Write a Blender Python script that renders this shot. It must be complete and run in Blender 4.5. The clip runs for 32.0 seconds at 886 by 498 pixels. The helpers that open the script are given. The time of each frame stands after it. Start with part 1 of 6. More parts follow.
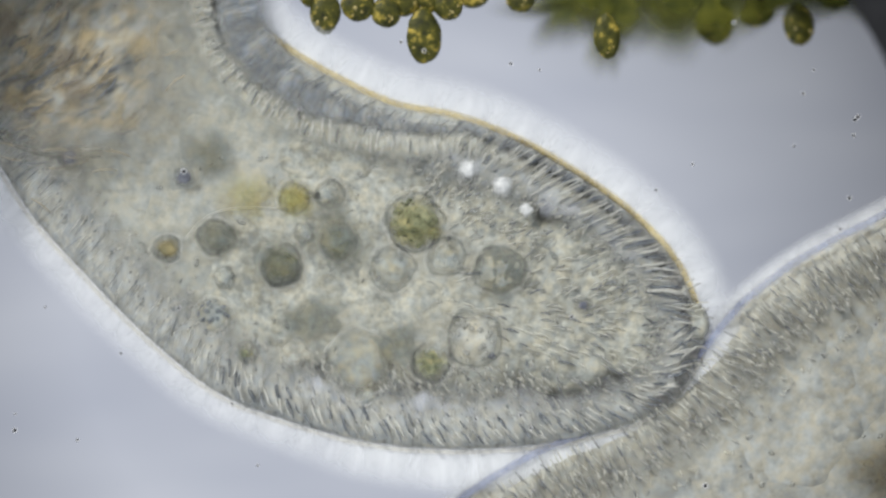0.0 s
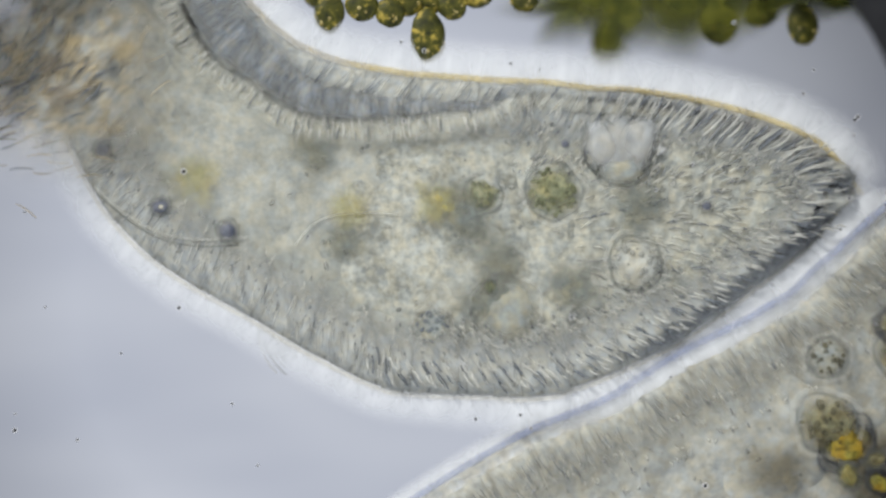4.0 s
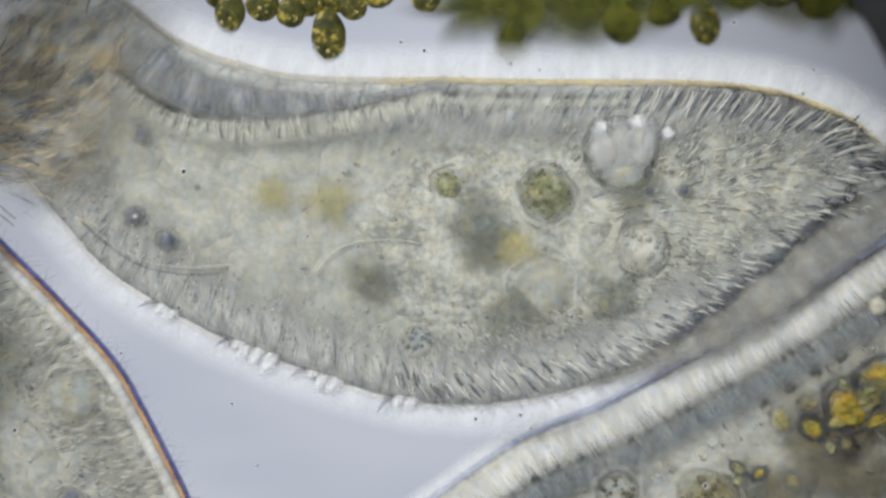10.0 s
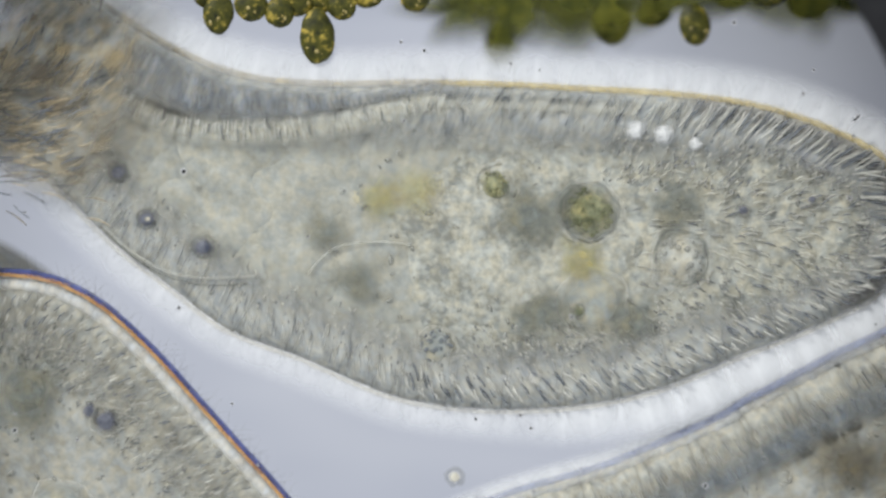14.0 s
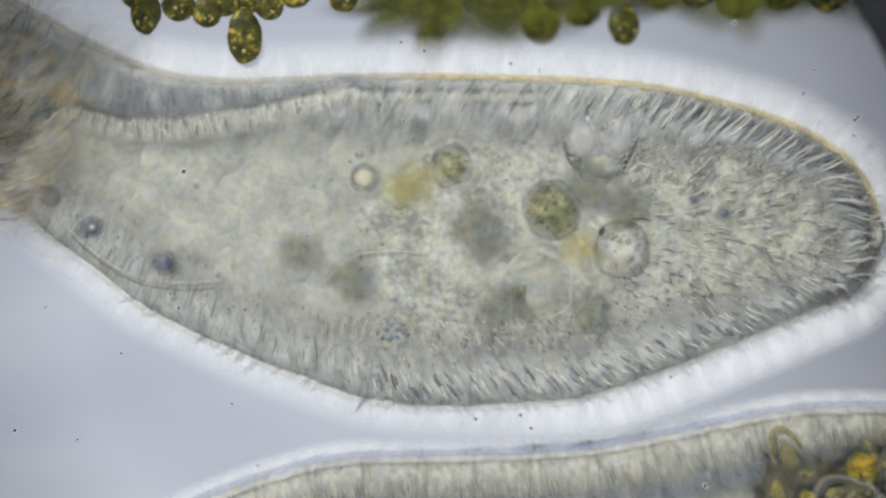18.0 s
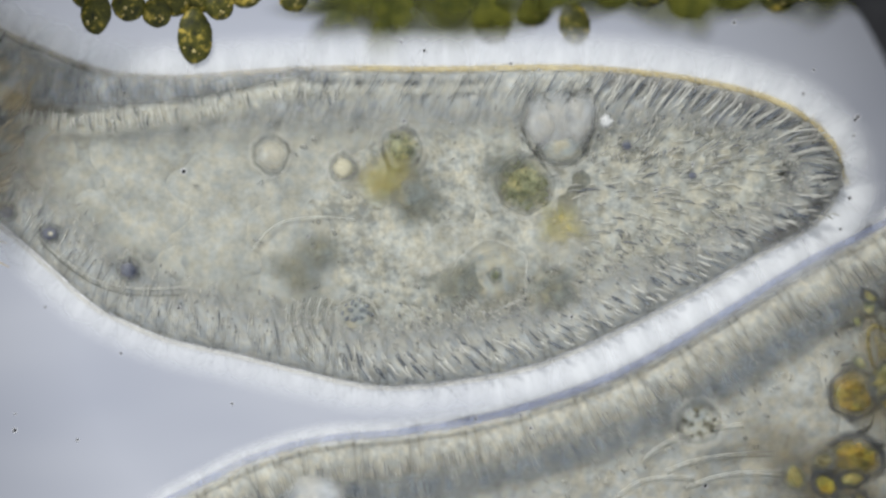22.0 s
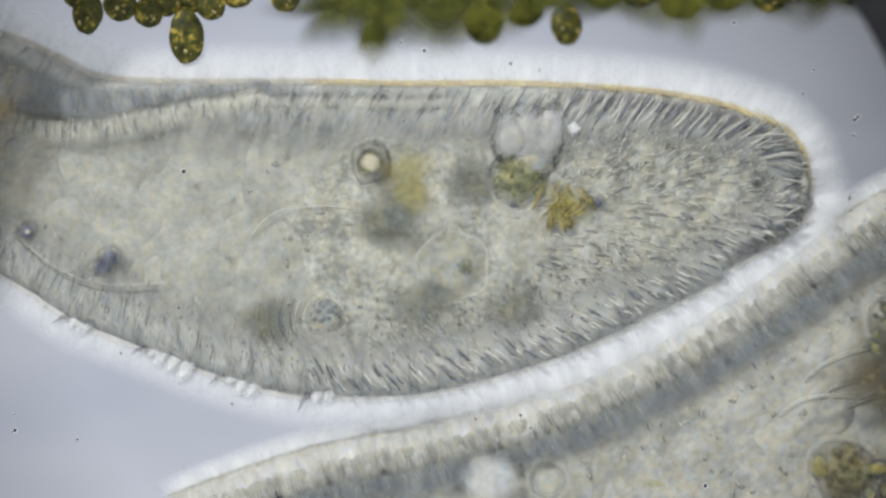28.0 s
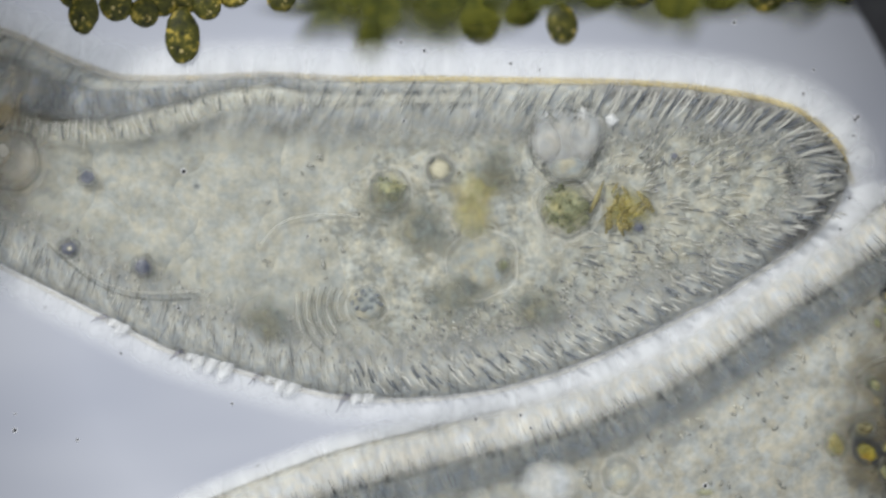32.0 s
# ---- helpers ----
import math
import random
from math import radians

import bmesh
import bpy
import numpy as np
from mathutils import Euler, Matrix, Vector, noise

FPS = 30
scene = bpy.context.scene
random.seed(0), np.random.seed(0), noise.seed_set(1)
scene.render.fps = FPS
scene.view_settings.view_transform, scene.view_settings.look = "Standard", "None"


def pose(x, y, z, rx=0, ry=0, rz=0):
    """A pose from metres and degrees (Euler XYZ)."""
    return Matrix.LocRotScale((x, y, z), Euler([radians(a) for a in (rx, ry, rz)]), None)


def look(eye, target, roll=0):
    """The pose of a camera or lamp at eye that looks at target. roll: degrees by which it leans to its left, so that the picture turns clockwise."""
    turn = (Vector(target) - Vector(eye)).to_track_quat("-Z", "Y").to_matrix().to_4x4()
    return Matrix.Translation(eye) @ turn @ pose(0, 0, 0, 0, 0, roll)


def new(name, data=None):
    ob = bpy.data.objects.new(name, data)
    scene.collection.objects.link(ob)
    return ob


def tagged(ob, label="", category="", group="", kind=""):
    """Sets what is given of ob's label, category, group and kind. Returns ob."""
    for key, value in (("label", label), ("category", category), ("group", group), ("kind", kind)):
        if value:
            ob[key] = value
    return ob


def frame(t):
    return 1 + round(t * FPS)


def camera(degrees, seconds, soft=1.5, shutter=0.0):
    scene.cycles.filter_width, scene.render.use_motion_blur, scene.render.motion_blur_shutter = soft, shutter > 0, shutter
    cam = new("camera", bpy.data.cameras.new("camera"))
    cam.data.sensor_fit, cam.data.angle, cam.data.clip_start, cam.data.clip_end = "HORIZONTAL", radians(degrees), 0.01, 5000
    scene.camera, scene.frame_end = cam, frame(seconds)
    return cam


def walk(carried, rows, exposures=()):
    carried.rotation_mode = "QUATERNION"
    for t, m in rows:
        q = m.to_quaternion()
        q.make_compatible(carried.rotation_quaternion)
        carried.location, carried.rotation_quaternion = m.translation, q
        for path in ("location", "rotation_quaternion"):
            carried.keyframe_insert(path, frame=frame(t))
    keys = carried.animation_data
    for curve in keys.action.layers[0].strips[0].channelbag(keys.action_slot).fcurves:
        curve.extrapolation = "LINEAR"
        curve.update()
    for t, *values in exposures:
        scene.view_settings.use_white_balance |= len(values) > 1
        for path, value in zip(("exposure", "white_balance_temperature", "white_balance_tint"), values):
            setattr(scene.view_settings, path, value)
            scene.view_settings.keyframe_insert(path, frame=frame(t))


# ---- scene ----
# The scene stands enlarged: a millimetre here is about a sixth of a micrometre of the drop under the microscope.
FOV = 24.0
HEIGHT = 0.784 / math.tan(radians(FOV / 2))
FOCUS = 0.17
cam = camera(FOV, 32.0, soft=2.7)
cam.data.dof.use_dof = True
cam.data.dof.focus_distance = HEIGHT - FOCUS
cam.data.dof.aperture_fstop = 0.22
walk(cam, [(0.0, pose(0, 0, HEIGHT)), (32.0, pose(0, 0, HEIGHT))])

# ---- light ----
# Even fill from all round, added: the microscope has no lamp above.
world = bpy.data.worlds.new("added_fill")
world.use_nodes = True
scene.world = world
world.node_tree.nodes["Background"].inputs[0].default_value = (0.93, 0.98, 1.03, 1)
world.node_tree.nodes["Background"].inputs[1].default_value = 0.645
# Slanting light from above, added to give the cells relief.
sun = new("oblique_light", bpy.data.lights.new("oblique_light", "SUN"))
sun.data.energy, sun.data.angle, sun.data.color = 2.1, radians(6), (0.97, 0.97, 0.93)
sun.matrix_world = look((-1.2, 1.5, 1.5), (0, 0, 0))

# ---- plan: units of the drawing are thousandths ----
K = (HEIGHT - 0.15) / HEIGHT
U = 0.001 * K


def at(x, y, z=0.15):
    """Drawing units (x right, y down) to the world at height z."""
    k = 0.001 * (HEIGHT - z) / HEIGHT
    return Vector(((x - 784) * k, (441 - y) * k, z))


def hermite(ts, vs, t):
    """Smooth values over time through the rows vs at the times ts."""
    ts, vs = np.asarray(ts, float), np.asarray(vs, float)
    if t <= ts[0]:
        return vs[0]
    if t >= ts[-1]:
        return vs[-1]
    i = int(np.searchsorted(ts, t, side="right") - 1)
    h = ts[i + 1] - ts[i]
    d = (vs[i + 1] - vs[i]) / h
    before = (vs[i] - vs[i - 1]) / (ts[i] - ts[i - 1]) if i > 0 else d
    after = (vs[i + 2] - vs[i + 1]) / (ts[i + 2] - ts[i + 1]) if i + 2 < len(ts) else d
    m0 = (before + d) / 2 * (np.sign(before) == np.sign(d))
    m1 = (after + d) / 2 * (np.sign(after) == np.sign(d))
    s = (t - ts[i]) / h
    return (vs[i] * (2 * s**3 - 3 * s**2 + 1) + vs[i + 1] * (3 * s**2 - 2 * s**3)
            + h * m0 * (s**3 - 2 * s**2 + s) + h * m1 * (s**3 - s**2))


# how the stage carries the whole preparation sideways
STAGE_T = [0, 0.5, 1, 3.5, 5.5, 7.0, 7.6, 8, 8.5, 9, 9.5, 10, 13.5, 14, 14.5, 15, 15.5, 17.5, 19.5, 20, 20.5, 21, 21.5, 22, 22.5, 23, 29.5, 30, 32]
STAGE_X = [743, 746, 750, 750, 749, 746, 745, 666, 628, 594, 577, 574, 577, 554, 479, 459, 437, 424, 433, 423, 397, 377, 359, 337, 322, 320, 319, 315, 315]


def stage(t):
    return float(hermite(STAGE_T, STAGE_X, t)) - 750.0


def pairs(v):
    return np.array(v, float).reshape(-1, 2)


def arcs(points, offsets):
    """Points of a smooth curve at lengths along it; the ends run on straight."""
    p = pairs(points)
    q = [p[0]]
    for i in range(len(p) - 1):
        a, b = p[max(i - 1, 0)], p[i]
        c, d = p[i + 1], p[min(i + 2, len(p) - 1)]
        for s in (0.2, 0.4, 0.6, 0.8, 1.0):
            q.append(0.5 * (2 * b + (c - a) * s + (2 * a - 5 * b + 4 * c - d) * s * s + (3 * b - a - 3 * c + d) * s**3))
    q = np.array(q)
    q = np.vstack([q, q[-1] + (q[-1] - q[-2]) / np.linalg.norm(q[-1] - q[-2]) * 1500])
    s = np.concatenate([[0], np.cumsum(np.linalg.norm(np.diff(q, axis=0), axis=1))])
    return np.stack([np.interp(offsets, s, q[:, 0]), np.interp(offsets, s, q[:, 1])], 1)


class Edge:
    """An edge that bends with time: curves at some times, all freed of the stage's shift."""

    def __init__(self, length, step=10.0):
        self.step, self.ts, self.vs = step, [], []
        self.offsets = np.arange(0, length + step, step)

    def add(self, t, points):
        p = arcs(points, self.offsets)
        p[:, 0] -= stage(t)
        self.ts.append(t)
        self.vs.append(p)

    def shape(self, t):
        p = hermite(self.ts, self.vs, t)
        return p + np.array([stage(t), 0.0])


TOP, LOW, RIDGE, SECOND, THIRD = Edge(1950), Edge(2150), Edge(1130), Edge(1700), Edge(900)
def main_edges(t, top, low, ridge):
    TOP.add(t, top)
    LOW.add(t, low)
    # the fold runs on as a low pale band just under the upper edge
    line = arcs(top, np.arange(0, 1400, 10.0))
    i = int(np.argmin(np.hypot(line[:, 0] - ridge[0], line[:, 1] - ridge[1])))
    lead = []
    for back in (360, 280, 200, 120, 60):
        j = max(3, i - back // 10)
        d = line[j + 2] - line[j - 2]
        d = d / np.linalg.norm(d)
        lead += [line[j][0] + 26 * d[1], line[j][1] - 26 * d[0]]
    RIDGE.add(t, lead + ridge)


main_edges(0, [1240,570,1200,470,1120,380,1010,300,900,240,800,205,700,185,600,140,500,80,440,15,420,-60], [1240,570,1235,640,1180,720,1080,765,950,790,800,798,650,785,500,745,380,695,260,600,150,490,60,390,0,300], [815,236,720,235,620,220,540,200,460,150,400,80,380,0])
main_edges(0.5, [1235,570,1170,470,1080,380,980,300,880,240,760,185,650,145,550,85,480,30,440,-40], [1235,570,1150,670,1020,760,900,800,760,805,640,790,520,750,400,700,300,620,200,550,140,480,60,350,0,230], [840,245,740,240,620,230,530,205,450,160,380,90,330,10])
main_edges(1, [1315,570,1270,470,1180,385,1080,315,960,245,840,200,720,165,600,115,520,55,460,-10], [1315,570,1220,650,1100,720,980,780,840,790,720,780,600,745,480,700,380,640,280,570,170,490,110,380,50,260], [850,232,740,242,620,230,520,200,440,150,370,90,320,0])
main_edges(2, [1420,440,1370,360,1260,280,1120,215,1000,180,860,165,700,140,560,95,480,40,430,-30], [1420,440,1310,540,1180,630,1040,705,900,735,780,740,660,725,550,685,430,610,310,540,210,440,130,350,90,260], [900,190,780,210,640,222,540,205,450,155,380,90,330,20])
main_edges(3.2, [1475,375,1410,280,1280,215,1140,175,1000,155,850,150,700,135,570,100,490,50,420,-20], [1475,375,1400,480,1280,570,1150,640,1020,685,880,705,740,705,620,690,500,625,400,560,260,470,150,360,90,230], [860,195,740,205,620,215,520,195,440,140,370,90,330,10])
main_edges(5.5, [1570,270,1500,215,1380,180,1240,165,1080,160,940,140,800,125,640,115,520,80,440,0], [1570,270,1480,360,1380,450,1280,560,1180,640,1080,700,940,705,800,690,680,650,560,600,450,545,330,470,210,330,150,230], [860,175,740,205,620,210,520,195,440,150,390,110,350,60])
main_edges(7.5, [1640,300,1570,195,1450,165,1300,155,1100,155,950,140,800,135,650,130,520,95,430,20], [1640,300,1570,390,1470,480,1370,570,1240,655,1080,705,940,715,800,700,680,650,560,590,440,540,380,470,240,330,140,210,80,80], [900,170,780,195,680,212,560,212,480,180,420,140,370,90])
main_edges(9, [1550,265,1490,200,1370,160,1240,148,1080,148,920,145,760,140,620,140,480,130,390,95,300,50,240,0], [1550,265,1490,370,1380,480,1250,580,1120,650,980,695,840,718,720,705,600,665,480,620,370,580,250,505,140,410,40,290,-40,180], [760,165,660,190,560,205,450,212,350,200,280,165,230,120])
main_edges(11, [1600,360,1560,270,1450,200,1320,165,1180,155,1000,155,850,150,700,148,560,145,450,135,350,100,280,60,190,0], [1600,360,1500,430,1380,510,1250,600,1130,670,1000,710,860,722,720,715,600,685,480,640,370,590,270,530,170,455,60,320,-20,230], [760,165,660,185,560,205,450,213,350,205,270,170,200,120])
main_edges(12, [1600,400,1560,300,1470,235,1340,195,1200,178,1040,170,880,158,740,150,600,150,470,138,380,110,290,60,210,0], [1600,400,1568,510,1440,590,1320,640,1180,690,1020,720,860,730,730,720,620,690,500,640,380,590,270,510,160,390,70,290,0,220], [780,165,680,185,560,205,450,213,350,205,270,170,200,130])
main_edges(13, [1610,420,1568,290,1480,240,1350,195,1200,175,1040,165,880,155,740,150,600,150,470,138,380,105,290,55,200,-5], [1610,420,1568,520,1440,590,1300,645,1150,700,1000,725,850,732,720,715,600,670,480,615,380,580,280,500,170,390,60,260,0,180], [780,165,680,185,560,205,450,213,350,205,270,170,200,130])
main_edges(15, [1545,400,1500,300,1400,230,1280,190,1140,165,980,155,820,148,660,145,500,150,360,140,260,115,160,65,60,0], [1545,400,1500,500,1380,570,1250,620,1120,680,980,715,840,722,700,712,600,690,480,640,360,595,240,510,130,440,50,370,-40,290], [640,165,560,185,460,208,340,215,230,200,150,170,80,130])
main_edges(17.6, [1552,420,1520,320,1440,250,1320,200,1180,165,1040,148,880,142,700,138,540,142,400,145,280,125,160,75,40,10,-20,-20], [1552,420,1520,510,1400,570,1280,620,1150,670,1020,710,860,722,720,722,620,705,520,670,400,625,300,570,200,505,90,430,0,350], [600,155,520,175,420,195,320,208,220,205,140,185,60,160])
main_edges(19, [1568,385,1530,285,1440,215,1300,165,1140,140,980,135,800,133,640,133,480,142,340,142,240,120,130,65,40,10], [1568,385,1540,480,1420,540,1280,595,1140,650,1000,690,860,702,720,700,600,670,480,625,370,590,250,550,180,470,90,400,0,340], [600,150,500,170,400,195,300,212,220,210,150,185,60,150])
main_edges(21, [1525,330,1490,250,1400,190,1260,150,1100,128,960,125,800,128,640,125,480,132,360,140,230,130,120,90,0,30], [1525,330,1480,410,1380,470,1260,535,1120,600,980,655,840,680,700,688,580,660,460,630,320,595,200,540,130,470,40,400,-40,340], [560,140,470,160,370,180,270,190,180,200,110,190,30,160])
main_edges(24, [1480,290,1450,225,1370,175,1240,140,1100,125,940,120,780,122,620,122,460,128,320,140,200,140,100,110,0,75,-60,50], [1480,290,1440,370,1330,430,1200,510,1060,590,920,645,780,675,660,682,540,665,420,635,280,600,180,560,80,500,0,410,-60,370], [480,140,400,155,300,180,220,190,140,200,60,190,-20,170])
main_edges(26, [1472,285,1445,220,1360,175,1240,145,1100,130,940,125,780,125,620,122,460,130,320,140,200,135,100,110,0,75,-60,50], [1472,285,1435,365,1330,425,1200,505,1060,585,920,640,780,668,660,680,540,668,420,640,300,610,180,570,80,500,0,430,-60,390], [470,140,390,155,300,180,220,195,140,205,60,195,-20,175])
main_edges(26.4, [1430,330,1400,245,1310,185,1180,155,1040,140,900,133,740,135,580,130,420,138,280,145,160,135,80,100,0,65,-60,40], [1430,330,1400,410,1280,480,1150,540,1010,610,880,655,740,690,600,700,480,705,360,670,250,630,130,580,50,520,-30,480], [440,150,360,170,280,190,200,210,130,220,50,205,-30,180])
main_edges(29, [1440,320,1410,245,1320,195,1180,165,1020,155,860,152,700,152,560,150,420,148,300,145,190,135,110,100,0,60], [1440,320,1420,400,1300,480,1160,560,1020,625,880,670,740,695,600,700,500,690,360,650,230,600,120,555,50,510,-30,470], [440,160,360,170,280,190,200,205,130,210,50,200,-30,175])
main_edges(30.5, [1475,320,1440,245,1350,185,1220,160,1060,145,900,143,740,148,580,142,440,138,320,135,210,130,120,100,30,50], [1475,320,1430,420,1320,490,1180,570,1040,635,900,680,760,700,620,705,500,690,380,660,250,610,130,560,60,510,-30,460], [440,155,360,165,280,190,200,210,130,215,50,200,-30,180])
main_edges(32, [1500,310,1470,245,1390,190,1250,160,1100,148,940,145,780,142,620,142,480,135,340,140,220,138,130,110,40,70,-20,50], [1500,310,1450,400,1330,490,1190,570,1040,640,900,685,760,705,640,705,540,690,420,655,300,620,200,570,100,520,20,480,-60,440], [460,150,380,165,300,190,220,210,140,215,60,205,-20,185])

SECOND.add(0, [1700,310,1560,385,1420,460,1310,545,1220,650,1100,740,960,800,840,870,740,960])
SECOND.add(0.5, [1700,330,1560,395,1440,460,1330,520,1230,590,1100,690,980,770,880,850,790,920,700,1000])
SECOND.add(1, [1700,400,1560,460,1440,510,1320,580,1200,660,1100,720,990,790,880,860,790,940,700,1020])
SECOND.add(2, [1700,300,1560,375,1430,445,1320,540,1200,630,1080,700,980,750,880,800,780,870,680,950])
SECOND.add(3.2, [1700,270,1560,345,1460,430,1340,540,1200,620,1080,690,960,740,840,795,720,865,620,940])
SECOND.add(5.5, [1720,330,1600,430,1480,530,1340,600,1200,660,1080,740,960,800,880,860,800,930,700,1000])
SECOND.add(7.5, [1740,380,1620,440,1500,520,1380,600,1230,670,1080,730,960,795,880,850,800,920,700,1000])
SECOND.add(9, [1720,330,1600,400,1480,480,1350,570,1200,650,1060,710,920,750,800,820,710,880,600,970])
SECOND.add(11, [1720,380,1600,440,1450,530,1320,600,1200,665,1080,740,970,800,850,880,760,950,660,1020])
SECOND.add(12, [1720,420,1568,530,1440,600,1320,670,1200,750,1100,800,980,850,880,900,780,960,660,1040])
SECOND.add(13, [1720,460,1568,560,1440,630,1320,700,1200,765,1100,810,1000,860,900,900,800,950,660,1020])
SECOND.add(15, [1760,520,1568,595,1440,640,1320,695,1200,750,1080,795,940,815,780,840,680,880,560,950])
SECOND.add(17.6, [1760,770,1568,742,1420,737,1280,755,1140,780,1000,800,820,808,620,815,480,845,350,890,220,960])
SECOND.add(19, [1760,540,1568,592,1440,630,1320,675,1200,725,1080,765,940,785,760,795,600,805,480,845,380,890,240,960])
SECOND.add(21, [1760,340,1568,445,1440,500,1300,580,1180,650,1040,715,900,755,740,775,580,790,450,830,340,890,200,960])
SECOND.add(24, [1760,260,1568,360,1440,440,1300,530,1160,610,1020,665,880,715,720,755,560,780,440,815,300,870,180,930])
SECOND.add(26.4, [1760,250,1568,340,1460,400,1360,470,1220,560,1080,640,920,705,740,750,580,780,440,820,280,880,160,940])
SECOND.add(29, [1760,240,1568,330,1460,400,1340,490,1200,580,1060,650,900,710,720,755,560,785,420,830,290,880,180,930])
SECOND.add(30.5, [1760,240,1568,340,1440,440,1300,530,1160,610,1020,680,880,730,740,760,580,790,440,830,320,880,200,940])
SECOND.add(32, [1760,250,1568,355,1440,440,1300,530,1180,610,1040,675,900,720,760,755,600,795,460,845,350,890,220,950])

THIRD.add(0, [-660,820,-600,880,-500,980,-420,1090,-320,1232,-260,1330])
THIRD.add(3.5, [-430,690,-370,750,-270,850,-190,960,-90,1102,-30,1200])
THIRD.add(5.5, [-120,400,0,530,100,630,180,740,280,882,340,980])
THIRD.add(6, [-120,330,0,440,150,590,260,720,380,882,440,980])
THIRD.add(7, [-80,300,2,380,62,440,132,540,192,640,242,720,292,800,332,874,380,970])
THIRD.add(7.5, [-60,230,30,310,100,390,180,490,250,590,310,700,360,800,400,900,430,1000])
THIRD.add(8, [-60,270,56,388,127,470,233,588,315,729,381,880,420,980])
THIRD.add(9, [-60,330,30,400,120,480,190,570,240,660,280,750,310,840,330,920,340,1000])
THIRD.add(10, [-80,350,0,430,100,530,200,640,260,740,330,880,370,980])
THIRD.add(11, [-80,450,20,520,110,600,190,690,260,780,320,870,370,960])
THIRD.add(12, [-80,340,30,400,110,470,200,560,280,670,350,780,410,880,450,970])
THIRD.add(13, [-80,410,20,425,130,480,210,560,290,660,370,770,450,890,510,980])
THIRD.add(15, [-80,560,60,570,170,620,260,680,340,750,420,820,500,890,580,980])
THIRD.add(15.5, [-100,600,40,620,150,650,240,690,330,750,410,810,490,880,570,980])
THIRD.add(17.5, [-500,880,-360,900,-250,930,-160,980,-70,1040,10,1110,90,1180,170,1280])
THIRD.add(32, [-700,980,-560,1000,-450,1030,-360,1080,-270,1140,-190,1210,-110,1280,-30,1380])

TIMES = sorted({round(0.5 * i, 2) for i in range(65)} | {0.25, 0.75, 7.75, 8.25, 14.25, 14.75, 26.25})
SHAPES = {}
for moment in TIMES:
    SHAPES[moment] = {"top": TOP.shape(moment), "low": LOW.shape(moment), "ridge": RIDGE.shape(moment),
                      "second": SECOND.shape(moment), "third": THIRD.shape(moment)}


def flat_pose(x, y, angle=0.0, z=0.0):
    """A pose on the slide: the place in drawing units, the turn in radians, the height in metres."""
    p = at(x, y)
    return Matrix.Translation((p.x, p.y, z)) @ Matrix.Rotation(angle, 4, "Z")


def edge_pose(points, s, clockwise, step=10.0):
    """The pose on an edge at the length s: y points out of the cell."""
    i = min(max(int(round(s / step)), 2), len(points) - 3)
    f = s / step
    x = np.interp(f, np.arange(len(points)), points[:, 0])
    y = np.interp(f, np.arange(len(points)), points[:, 1])
    d = points[i + 2] - points[i - 2]
    tx, ty = d[0], -d[1]
    ox, oy = (ty, -tx) if clockwise else (-ty, tx)
    return flat_pose(x, y, math.atan2(-ox, oy))


def rigid(now, ref):
    """The flat pose that carries the points ref best onto the points now."""
    a, b = ref.mean(0), now.mean(0)
    p, q = (ref - a) * [1, -1], (now - b) * [1, -1]
    turn = math.atan2((p[:, 0] * q[:, 1] - p[:, 1] * q[:, 0]).sum(), (p * q).sum())
    return flat_pose(b[0], b[1], turn)


def cell_points(t):
    s = SHAPES[t]
    return np.vstack([s["top"][:100:5], s["low"][:110:5]])


MAIN_POSE = {t: rigid(cell_points(t), cell_points(19.0)) for t in TIMES}
SECOND_POSE = {t: edge_pose(SHAPES[t]["second"], 780, True) for t in TIMES}
THIRD_POSE = {t: edge_pose(SHAPES[t]["third"], 420, False) for t in TIMES}
KEYED = []


def keyed(ob, rows):
    KEYED.append((ob, rows))


# ---- materials ----
def nodes_of(name):
    m = bpy.data.materials.new(name)
    m.use_nodes = True
    m.node_tree.nodes.clear()
    return m, m.node_tree.nodes, m.node_tree.links


def ramp(nodes, stops):
    r = nodes.new("ShaderNodeValToRGB")
    for i, (p, c) in enumerate(stops):
        e = r.color_ramp.elements[i] if i < 2 else r.color_ramp.elements.new(p)
        e.position, e.color = p, (*c, 1)
    return r


